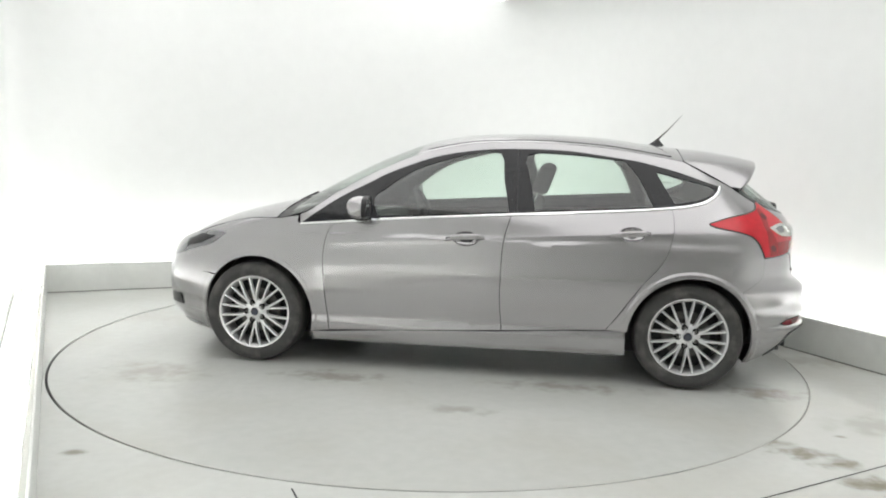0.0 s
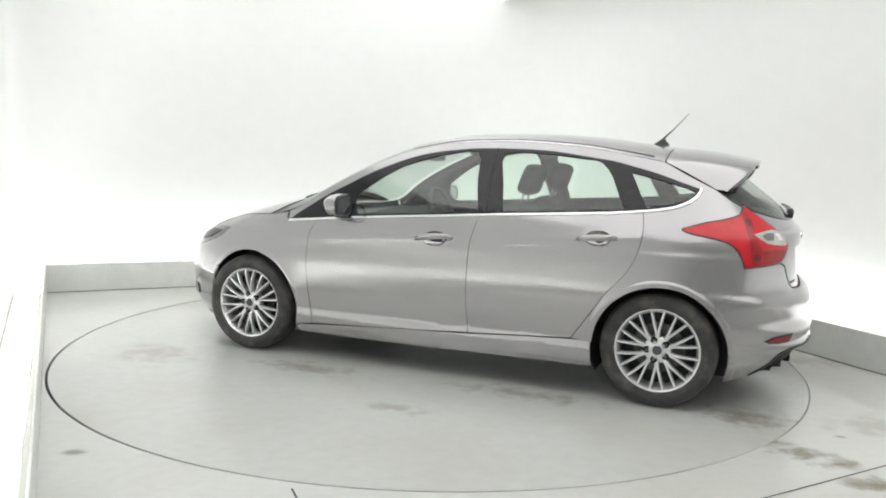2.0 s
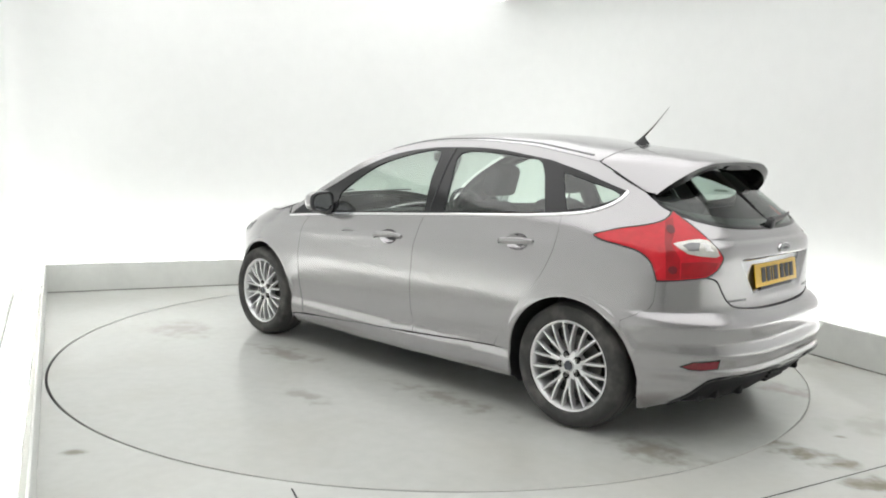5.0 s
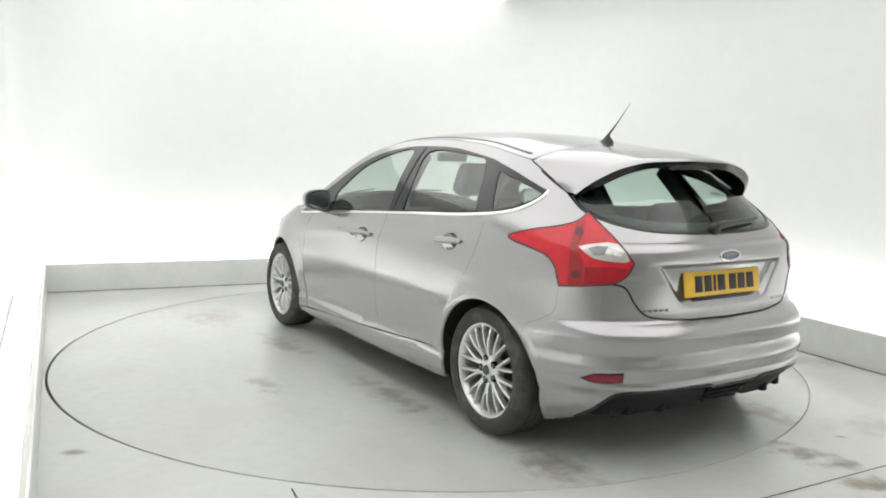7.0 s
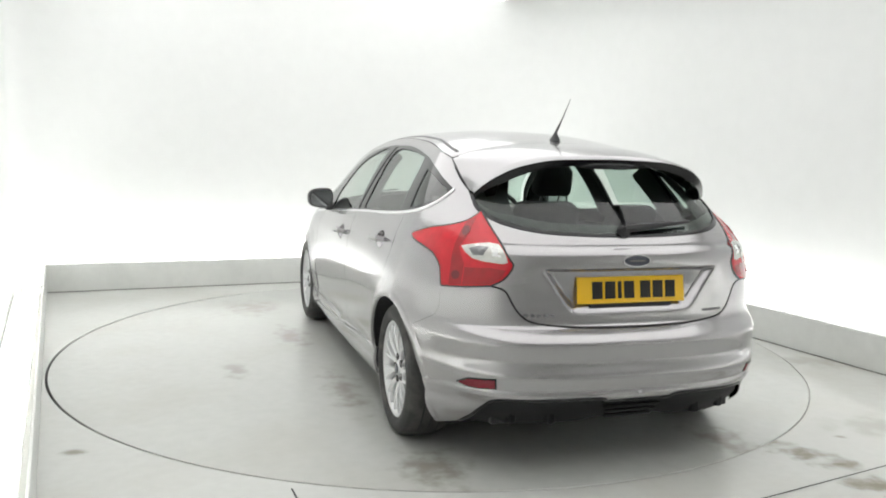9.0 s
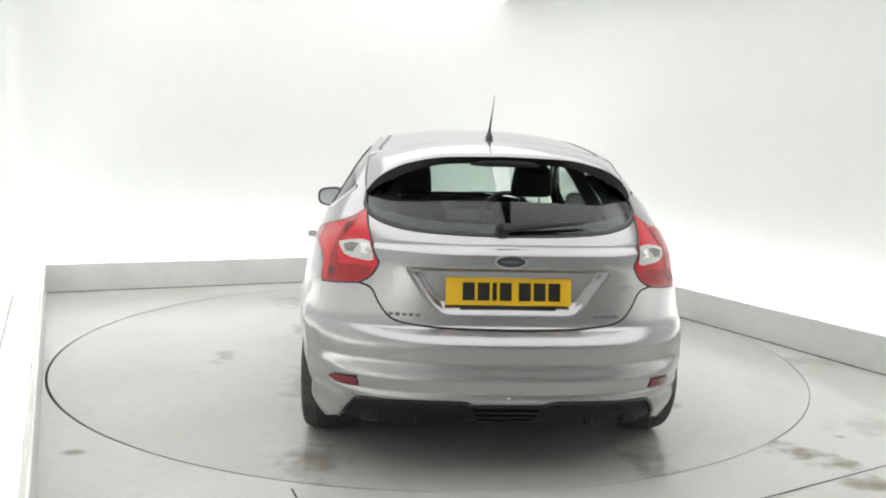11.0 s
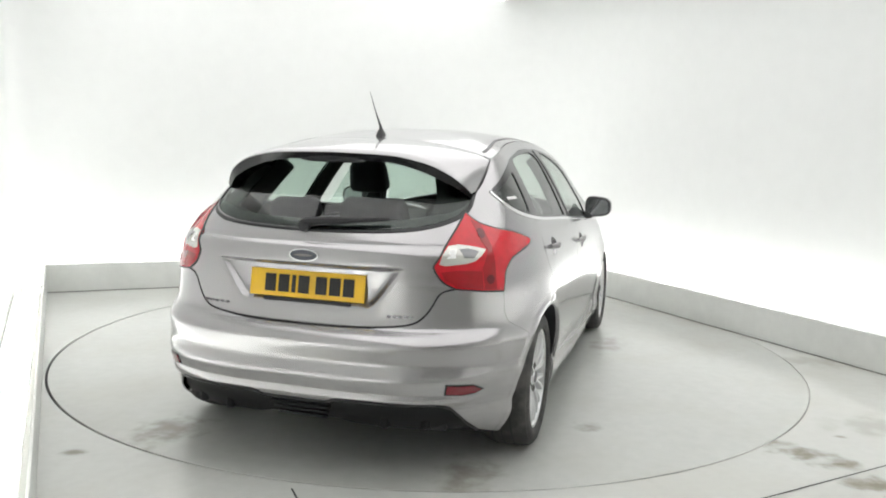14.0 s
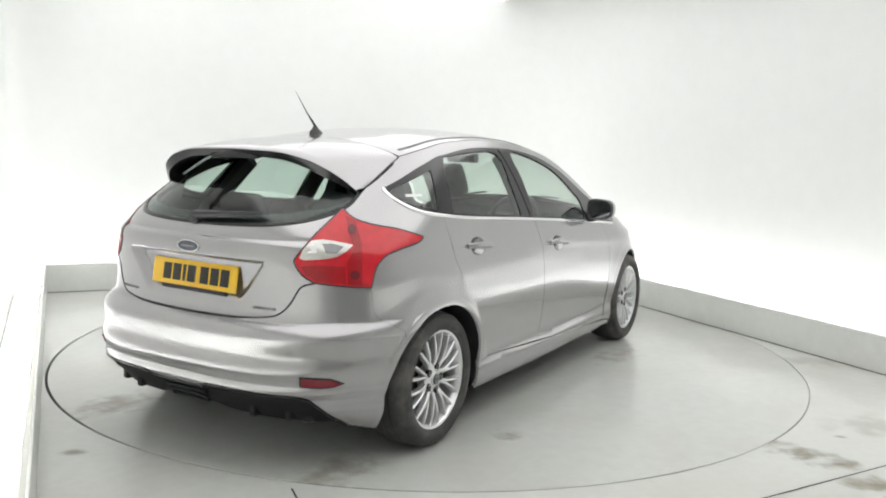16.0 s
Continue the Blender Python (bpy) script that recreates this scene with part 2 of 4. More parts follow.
    left_line, back_line, right_line = CORNER_LEFT + LEFT_OUT * 0.27, CORNER_BACK + BACK_OUT * TROUGH, CORNER_BACK + RIGHT_OUT * TROUGH
    c0, c1 = meet(left_line, LEFT_WAY, back_line, BACK_WAY), meet(back_line, BACK_WAY, right_line, RIGHT_WAY)
    path = [left_end + LEFT_OUT * 0.27]
    for c, w0, w1, r in ((c0, -LEFT_WAY, BACK_WAY, 0.25), (c1, BACK_WAY, RIGHT_WAY, 0.9)):
        for k in range(13):
            t = k / 12
            path.append((c - w0 * r) * (1 - t) ** 2 + c * 2 * t * (1 - t) + (c + w1 * r) * t * t)
    path.append(right_end + RIGHT_OUT * TROUGH)
    verts, faces = [], []
    for q in path:
        out = Vector((q.x, q.y)).normalized() * 0.1
        verts += [(q.x, q.y, 0), (q.x, q.y, H_WALL), (q.x + out.x, q.y + out.y, H_WALL), (q.x + out.x, q.y + out.y, 0)]
    for i in range(len(path) - 1):
        k = 4 * i
        faces += [(k + j, k + 4 + j, k + 4 + (j + 1) % 4, k + (j + 1) % 4) for j in range(4)]
    me = mesh_of("wall_back", verts, faces, WALL)
    me.set_sharp_from_angle(angle=radians(50))
    tagged(new("wall_back", me), "seamless white studio wall with rounded corners", "wall", kind="structure")
    # dark joint at the foot of the wall
    a, b = CORNER_LEFT + LEFT_OUT * 0.262 + LEFT_WAY * 0.05, CORNER_LEFT + LEFT_OUT * 0.262 + LEFT_WAY * 3.0
    me = mesh_of("wall_joint", [(a.x, a.y, .001), (b.x, b.y, .001), (b.x - LEFT_OUT.x * .008, b.y - LEFT_OUT.y * .008, .001), (a.x - LEFT_OUT.x * .008, a.y - LEFT_OUT.y * .008, .001)], [(0, 1, 2, 3)], GAP, False)
    tagged(new("wall_joint", me), "thin dark joint at the foot of the wall", "wall joint", kind="structure")
    # lamps hidden in the trough
    for s, e, out, off in ((CORNER_LEFT, CORNER_BACK, BACK_OUT, 0.17), (CORNER_BACK, right_end, RIGHT_OUT, 0.17), (CORNER_LEFT, CORNER_LEFT + LEFT_WAY * 7.0, LEFT_OUT, 0.12)):
        w = (e - s).normalized()
        length = (e - s).length
        count = int(length / 1.2)
        half = length / count / 2 - 0.002
        for k in range(count):
            c = s + w * (length * (k + 0.5) / count) + out * off
            m = Matrix(((w.x, -w.y, 0, c.x), (w.y, w.x, 0, c.y), (0, 0, 1, 0.0), (0, 0, 0, 1)))
            bm = bmesh.new()
            box(bm, (-half, -0.06, 0.0), (half, 0.06, 0.07), 0.004, m)
            lamp = part("cove_lamp", bm, UPSTAND, None)
            tagged(lamp, "slim white uplight batten behind the upstand", "lamp", "uplights")
            bm = bmesh.new()
            box(bm, (-half, -0.05, 0.071), (half, 0.05, 0.09), 0.004, m)
            part("diffuser", bm, COVE_LIT, lamp, "glowing white diffuser")
    # an added, unseen wall closes the room behind the camera; its grey tunes reflections
    wall_block("unseen_front_wall", Vector((0.6, -8.62)), Vector((8.5, -8.62)), 0.0, H_WALL, 0.12, GREY_WALL, "unseen grey wall added behind the camera", "wall", side=-1)
    bm = bmesh.new()
    box(bm, (-6, -9, H_WALL), (9, 6, H_WALL + 0.1))
    tagged(part("ceiling", bm, WALL, None), "plain white ceiling", "ceiling", kind="structure")
    bm = bmesh.new()
    w = RIGHT_WAY
    m = Matrix(((-w.x, -w.y, 0, -0.05), (-w.y, w.x, 0, -0.1), (0, 0, 1, 0), (0, 0, 0, 1)))
    # the panel's unseen length towards the camera is added to brighten the car's tail
    box(bm, (-5.0, -2.3, H_WALL - 0.05), (3.1, 2.3, H_WALL - 0.004), 0.01, m)
    light = tagged(part("ceiling_light", bm, UPSTAND, None), "large white luminous ceiling panel", "ceiling light")
    bm = bmesh.new()
    box(bm, (-4.98, -2.28, H_WALL - 0.058), (3.08, 2.28, H_WALL - 0.051), 0.002, m)
    part("diffuser", bm, CEILING_LIT, light, "glowing white diffuser")


def build_turntable():
    bm = bmesh.new()
    n = 200
    prof = ((DISC_R - 0.002, 0.0), (DISC_R, -0.002), (DISC_R, -0.05))
    rings = [[bm.verts.new((r * math.cos(2 * math.pi * k / n), r * math.sin(2 * math.pi * k / n), z)) for k in range(n)] for r, z in prof]
    bm.faces.new(rings[0])
    for a, b in zip(rings, rings[1:]):
        for k in range(n):
            bm.faces.new((a[k], b[k], b[(k + 1) % n], a[(k + 1) % n]))
    ob = part("turntable", bm, DISC, None, angle=30)
    tagged(ob, "flush round grey turntable with faint tyre smudges", "turntable")
    # a black ring low in the pit puts the gap's shade into colour
    bm = bmesh.new()
    for k in range(n):
        a, b = 2 * math.pi * k / n, 2 * math.pi * (k + 1) / n
        q = [bm.verts.new((r * math.cos(t), r * math.sin(t), -0.012)) for t, r in ((a, DISC_R), (a, DISC_R + 0.018), (b, DISC_R + 0.018), (b, DISC_R))]
        bm.faces.new(q)
    bmesh.ops.remove_doubles(bm, verts=bm.verts, dist=1e-5)
    part("rim_gap_shade", bm, GAP, ob, "black ring that stands for shade in the turntable's gap", smooth=False)
    return ob

# ---- the car's shape ----
from mathutils import geometry
def curve(xs, ys):
    """A smooth curve through the knots (monotone cubic)."""
    xs, ys = np.array(xs, float), np.array(ys, float)
    h, d = np.diff(xs), np.diff(ys) / np.diff(xs)
    m = np.zeros(len(xs))
    m[0], m[-1] = d[0], d[-1]
    for i in range(1, len(xs) - 1):
        if d[i - 1] * d[i] > 0:
            a, b = 2 * h[i] + h[i - 1], h[i] + 2 * h[i - 1]
            m[i] = (a + b) / (a / d[i - 1] + b / d[i])

    def f(x):
        x = min(max(x, xs[0]), xs[-1])
        i = min(max(int(np.searchsorted(xs, x)) - 1, 0), len(h) - 1)
        t = (x - xs[i]) / h[i]
        return float(ys[i] * (1 + 2 * t) * (1 - t) ** 2 + m[i] * h[i] * t * (1 - t) ** 2
                     + ys[i + 1] * t * t * (3 - 2 * t) - m[i + 1] * h[i] * t * t * (1 - t))
    return f


# Half width of the body by height: at the rear axle, the middle and the front axle
Z_KNOTS = (0.13, 0.19, 0.28, 0.335, 0.39, 0.50, 0.62, 0.74, 0.828, 0.852, 0.92, 1.00, 1.10, 1.20, 1.30, 1.38, 1.46)
W_REAR = curve(Z_KNOTS, (.80, .855, .888, .879, .890, .905, .910, .902, .892, .881, .865, .836, .783, .722, .650, .585, .50))
W_MID = curve(Z_KNOTS, (.80, .865, .893, .876, .884, .896, .900, .893, .886, .876, .862, .840, .792, .737, .675, .610, .53))
W_FRONT = curve(Z_KNOTS, (.80, .86, .885, .88, .888, .900, .900, .885, .871, .858, .835, .79, .73, .68, .63, .58, .50))
# How far the tail and the nose reach beyond x = -1 and x = +1
TAIL = curve((.13, .20, .27, .33, .352, .362, .375, .386, .392, .445, .455, .502, .512, .585, .600, .622, .640, .656, .69, .80, .92, .950, .962, .974, .990, 1.04, 1.12, 1.20, 1.30, 1.37, 1.46),
             (.90, .97, 1.03, 1.068, 1.090, 1.101, 1.101, 1.090, 1.088, 1.1045, 1.1045, 1.0885, 1.0865, 1.0885, 1.083, 1.062, 1.034, 1.011, 1.004, 1.00, 1.009, 1.007, 1.002, .988, .976, .936, .846, .745, .62, .53, .40))
NOSE = curve((.13, .2, .3, .45, .6, .7, .78, .85, .92, 1.0), (1.0, 1.12, 1.19, 1.2, 1.17, 1.11, 1.0, .84, .6, .2))
TAIL_N = curve((.13, .6, .8, 1.0, 1.15, 1.46), (3.3, 3.3, 3.3, 3.1, 2.9, 2.8))
# Roof, windscreen and bonnet: the centre line and the edge where they meet the sides
TOP_MID = curve((-1.80, -1.60, -1.40, -1.10, -.74, -.37, -.07, .27, .58, .97, 1.22, 1.38, 1.65, 1.92, 2.08, 2.19),
                (1.372, 1.390, 1.408, 1.442, 1.480, 1.490, 1.482, 1.436, 1.330, 1.142, 1.008, .972, .905, .800, .70, .56))
TOP_EDGE = curve((-1.80, -1.60, -1.40, -1.10, -.74, -.37, -.07, .27, .58, .85, 1.06, 1.22, 1.38, 1.65, 1.92, 2.08, 2.19),
                 (1.24, 1.275, 1.312, 1.367, 1.414, 1.431, 1.420, 1.360, 1.235, 1.084, .945, .915, .905, .845, .735, .62, .50))


def side_base(x, z):
    if x < 0:
        k = min(-x, 1.0)
        return W_MID(z) + (W_REAR(z) - W_MID(z)) * k * k * (3 - 2 * k)
    k = min(x, 1.0)
    return W_MID(z) + (W_FRONT(z) - W_MID(z)) * k * k * (3 - 2 * k)


def half_width(x, z):
    """The body's half width at x and z, or 0 beyond its ends."""
    w = side_base(x, z)
    if x < -1:
        k = 1 - ((-1 - x) / TAIL(z)) ** TAIL_N(z)
        w = w * k ** (1 / TAIL_N(z)) if k > 0 else 0.0
    elif x > 1:
        k = 1 - ((x - 1) / NOSE(z)) ** 2.6
        w = w * k ** (1 / 2.6) if k > 0 else 0.0
    return w


def skin(s, z, lift=0.0):
    """A point of the left flank, tail or nose: s runs along x from -1 to 1, and on by the angle round the ends."""
    def point(s, z):
        if -1 <= s <= 1:
            return Vector((s, side_base(s, z), z))
        a, n, sign = (TAIL(z), TAIL_N(z), -1) if s < -1 else (NOSE(z), 2.6, 1)
        w, q = side_base(sign, z), abs(s) - 1
        si, co = math.sin(q), math.cos(q)
        r = ((abs(si) / a) ** n + (abs(co) / w) ** n) ** (-1 / n)
        return Vector((sign * (1 + r * si), r * co, z))
    p, e = point(s, z), 0.004
    normal = (point(s - e, z) - point(s + e, z)).cross(point(s, z + e) - point(s, z - e))
    if normal.length < 1e-9:
        normal = Vector((0, 1, 0))
    normal.normalize()
    if normal.dot(Vector((p.x * 0.3, p.y + 0.05, 0))) < 0:
        normal = -normal
    return p + normal * lift, normal


def unroll(x, y):
    """s for a place on the skin."""
    if -1 <= x <= 1:
        return x
    return -1 - math.atan2(-1 - x, abs(y)) if x < -1 else 1 + math.atan2(x - 1, abs(y))


def top(x, y, lift=0.0):
    """A point of the roof, windscreen or bonnet."""
    def point(x, y):
        e, c = TOP_EDGE(x), TOP_MID(x)
        r = max(half_width(x, e), 0.05)
        return Vector((x, y, e + (c - e) * (1 - min(abs(y) / r, 1.15) ** 2.4)))
    p, h = point(x, y), 0.004
    normal = (point(x + h, y) - point(x - h, y)).cross(point(x, y + h) - point(x, y - h)).normalized()
    return p + normal * lift, normal


def S(x, z):
    """The skin's s for a place given by x and height."""
    return unroll(x, half_width(x, z))


def edge_run(x0, x1, n):
    """Points of the skin along the roof edge from x0 to x1."""
    out = []
    for k in range(n + 1):
        x = x0 + (x1 - x0) * k / n
        out.append((S(x, TOP_EDGE(x)), TOP_EDGE(x)))
    return out


def arch(cx, cz, r, a0, a1, n=22):
    """A wheel arch, as points of the skin; angles in degrees from straight ahead."""
    out = []
    for k in range(n + 1):
        a = radians(a0 + (a1 - a0) * k / n)
        x, z = cx + r * math.cos(a), cz + r * math.sin(a)
        out.append((S(x, z), z))
    return out


def rounded(pts, n=4):
    """A smooth open line through points."""
    out = []
    for i in range(len(pts) - 1):
        p0, p1, p2, p3 = (Vector(pts[min(max(j, 0), len(pts) - 1)]) for j in (i - 1, i, i + 1, i + 2))
        for k in range(n):
            t = k / n
            q = 0.5 * (2 * p1 + (p2 - p0) * t + (2 * p0 - 5 * p1 + 4 * p2 - p3) * t * t + (3 * p1 - p0 - 3 * p2 + p3) * t ** 3)
            out.append((q.x, q.y))
    out.append(tuple(pts[-1]))
    return out


def inset(poly, d):
    """The polygon drawn in by d."""
    n = len(poly)
    area = sum(poly[i][0] * poly[(i + 1) % n][1] - poly[(i + 1) % n][0] * poly[i][1] for i in range(n))
    sign = 1 if area > 0 else -1
    out = []
    for i in range(n):
        a, b, c = (Vector(poly[j % n]) for j in (i - 1, i, i + 1))
        u, v = (b - a), (c - b)
        if u.length < 1e-7 or v.length < 1e-7:
            out.append((b.x, b.y))
            continue
        nu, nv = Vector((-u.y, u.x)).normalized() * sign, Vector((-v.y, v.x)).normalized() * sign
        m = nu + nv
        m = m * (2 * d / max(m.length_squared, 0.6))
        out.append((b.x + m.x, b.y + m.y))
    return out


def inside(q, poly):
    hit, n = False, len(poly)
    for i in range(n):
        (x0, y0), (x1, y1) = poly[i], poly[(i + 1) % n]
        if (y0 > q[1]) != (y1 > q[1]) and q[0] < (x1 - x0) * (q[1] - y0) / (y1 - y0) + x0:
            hit = not hit
    return hit


def panel(name, poly, mat, parent, side=1, lift=0.0, gap=0.0035, holes=(), step=0.035, depth=0.014, both=False, surface=None, label="", bend=None, creases=()):
    """A shaped sheet of the skin inside poly, with its edge turned in by depth. side -1: the right flank; both: one sheet across the tail."""
    surface = surface or skin

    def dense(line):
        out = []
        for i in range(len(line)):
            a, b = Vector(line[i]), Vector(line[(i + 1) % len(line)])
            if (b - a).length < 1e-5:
                continue
            k = max(1, int((b - a).length / step))
            out += [tuple(a.lerp(b, j / k)) for j in range(k)]
        return out
    outline = dense(inset(poly, gap) if gap else poly)
    if both:
        outline = [(s if s > -1 - math.pi / 2 + 0.006 else -1 - math.pi / 2, z) for s, z in outline]
    rims = [dense(h) for h in holes]
    pts, edges = [], []
    for loop in [outline] + rims:
        k = len(pts)
        pts += loop
        edges += [(k + i, k + (i + 1) % len(loop)) for i in range(len(loop))]
    xs, zs = [q[0] for q in outline], [q[1] for q in outline]
    bound = pts[:]
    for line in creases:
        for q in line:
            if inside(q, outline) and not any(inside(q, h) for h in rims) and ((np.array(bound) - q) ** 2).sum(1).min() > 0.004 ** 2:
                pts.append(q)
    arr = np.array(pts)
    nx, nz = int((max(xs) - min(xs)) / step) + 2, int((max(zs) - min(zs)) / step) + 2
    for i in range(nx):
        for j in range(nz):
            q = (min(xs) + (i + 0.5 * (j % 2)) * step, min(zs) + j * step)
            if ((arr - q) ** 2).sum(1).min() > (0.5 * step) ** 2 and inside(q, outline) and not any(inside(q, h) for h in rims):
                pts.append(q)
    flat, _, tris, _, _, _ = geometry.delaunay_2d_cdt([Vector(q) for q in pts], edges, [], 0, 1e-5)
    keep = []
    for f in tris:
        c = sum((flat[i] for i in f), Vector((0, 0))) / len(f)
        if inside(c, outline) and not any(inside(c, h) for h in rims):
            keep.append(tuple(f))
    def bent(s, z):
        p, n = surface(s, z, lift + (bend(s, z) if bend else 0.0))
        if bend:
            e = 0.003
            a, b, c, d = (surface(u, v, lift + bend(u, v))[0] for u, v in ((s - e, z), (s + e, z), (s, z - e), (s, z + e)))
            m = (b - a).cross(d - c)
            if m.length > 1e-12:
                m.normalize()
                n = m if m.dot(n) > 0 else -m
        return p, n
    place = [bent(q.x, q.y) for q in flat]
    verts, normals, faces = [p for p, _ in place], [n for _, n in place], []
    used = {}
    for f in keep:
        n = (verts[f[1]] - verts[f[0]]).cross(verts[f[2]] - verts[f[0]])
        f = f if n.dot(normals[f[0]]) > 0 else f[::-1]
        faces.append(f)
        for i in range(3):
            e = (f[i], f[(i + 1) % 3])
            used[e] = used.get(e, 0) + 1
    if depth:
        turned = {}
        centre = -1 - math.pi / 2
        for a, b in [e for e in used if (e[1], e[0]) not in used]:
            if both and abs(flat[a].x - centre) < 1e-4 and abs(flat[b].x - centre) < 1e-4:
                continue
            for i in (a, b):
                if i not in turned:
                    turned[i] = (len(verts), len(verts) + 1)
                    verts += [verts[i], verts[i] - normals[i] * depth]
                    q = Vector(normals[i])
                    normals += [q, q]
            faces.append((turned[b][0], turned[a][0], turned[a][1], turned[b][1]))
    if both:
        k = len(verts)
        verts = verts + [Vector((p.x, -p.y, p.z)) for p in verts]
        normals = normals + [Vector((p.x, -p.y, p.z)) for p in normals]
        faces = faces + [tuple(i + k for i in f[::-1]) for f in faces]
    elif side < 0:
        verts = [Vector((p.x, -p.y, p.z)) for p in verts]
        normals = [Vector((p.x, -p.y, p.z)) for p in normals]
        faces = [f[::-1] for f in faces]
    return sheet_part(name, mesh_of(name, verts, faces, mat, True, normals), parent, label)


def strip(name, line, width, height, mat, parent, side=1, lift=0.0, label="", surface=None):
    """A raised moulding along a line of the skin."""
    surface = surface or skin
    bm = bmesh.new()
    rings = []
    for i, q in enumerate(line):
        a, b = Vector(line[max(i - 1, 0)]), Vector(line[min(i + 1, len(line) - 1)])
        u = (b - a).normalized()
        c = Vector((-u.y, u.x)) * width / 2
        ring = []
        for k, h in ((-1, 0), (-0.8, height * 0.8), (0, height), (0.8, height * 0.8), (1, 0)):
            p, _ = surface(q[0] + c.x * k, q[1] + c.y * k, lift + h)
            ring.append(bm.verts.new((p.x, p.y * side, p.z)))
        rings.append(ring)
    for a, b in zip(rings, rings[1:]):
        for i in range(4):
            bm.faces.new((a[i], a[i + 1], b[i + 1], b[i]))
    return part(name, bm, mat, parent, label, angle=60)


TAIL_MID = -1 - math.pi / 2
REAR_HUB, FRONT_HUB = (-1.324, 0.312), (1.324, 0.308)
# outlines on the unrolled skin
WIN_TOP = rounded([(1.06, .887), (.83, 1.050), (.66, 1.143), (.49, 1.230), (.23, 1.326), (-.02, 1.372), (-.25, 1.387), (-.57, 1.384), (-.87, 1.350), (-1.10, 1.318), (-1.36, 1.272), (-1.635, 1.196)])
WIN_LOW = rounded([(-1.635, 1.196), (-1.585, 1.155), (-1.50, 1.115), (-1.40, 1.088), (-1.237, 1.067), (-.905, 1.040), (-.25, .995), (.4, .946), (1.06, .887)])
CUT_FRONT = rounded([(.815, .908), (.868, .855), (.893, .70), (.878, .47), (.850, .232)])
CUT_B = rounded([(-.225, .297), (-.210, .45), (-.208, .60), (-.217, .83), (-.257, .994)])
CUT_REAR = rounded([(-.842, .335), (-.90, .415), (-1.028, .603), (-1.157, .745), (-1.225, .89), (-1.240, 1.0), (-1.237, 1.066)])
LAMP_FRONT = rounded([(-1.862, 1.114), (-1.81, 1.073), (-1.72, 1.047), (-1.60, 1.026), (-1.50, 1.000), (-1.458, .985), (-1.50, .966), (-1.60, .947), (-1.68, .925), (-1.725, .885), (-1.742, .84), (-1.752, .797)], 3)
LAMP_LOW = rounded([(-1.752, .797), (-1.86, .806), (-1.965, .818)], 3)
LAMP_BACK = rounded([(-1.965, .818), (-2.015, .848), (-2.047, .90), (-2.035, .93), (-1.97, 1.015), (-1.862, 1.114)], 3)
HATCH_LOW = rounded([(-1.965, .818), (-2.02, .80), (-2.055, .74), (-2.090, .695), (-2.140, .669), (-2.26, .654), (-2.40, .649), (TAIL_MID, .647)])
HATCH_SIDE = [(-1.862, 1.114), (-1.79, 1.150), (-1.735, 1.196)]
GLASS_LOW = rounded([(-1.775, 1.200), (-1.80, 1.150), (-1.87, 1.108), (-1.99, 1.070), (-2.157, 1.043), (-2.39, 1.032), (TAIL_MID, 1.030)])
GLASS_TOP = rounded([(TAIL_MID, 1.345), (-2.2, 1.342), (-1.95, 1.325), (-1.84, 1.275), (-1.775, 1.200)])
FR_GLASS = rounded([(.56, .956), (.60, 1.055), (.53, 1.125), (.40, 1.215), (.279, 1.275), (.05, 1.342), (-.165, 1.362), (-.20, 1.2), (-.245, 1.013)], 3) + [(-.1, 1.003), (.2, .979)]
RR_GLASS = rounded([(-.395, 1.024), (-.36, 1.2), (-.337, 1.357), (-.60, 1.364), (-.80, 1.346), (-.925, 1.326), (-1.03, 1.2), (-1.11, 1.075)], 3) + [(-.9, 1.06), (-.6, 1.039)]
QT_GLASS = rounded([(-1.15, 1.276), (-1.38, 1.238), (-1.59, 1.186), (-1.49, 1.134), (-1.37, 1.108), (-1.26, 1.094)], 3)


def flare(cx, cz):
    """Wheel arches swell the skin a little."""
    def f(s, z):
        p, _ = skin(s, z)
        d = math.hypot(p.x - cx, p.z - cz)
        k = max(0.0, 1 - abs(d - 0.36) / 0.16)
        lip = min(1.0, max(0.0, (0.402 - d) / 0.020))
        return 0.013 * k * k * (3 - 2 * k) + 0.005 * lip * lip * (3 - 2 * lip)
    return f


def lip_rows(hub):
    """Rings of points that follow the rolled lip of a wheel arch."""
    return [arch(hub[0], hub[1], r, 220, -40, 72) for r in (.372, .382, .388, .394, .402, .414)]


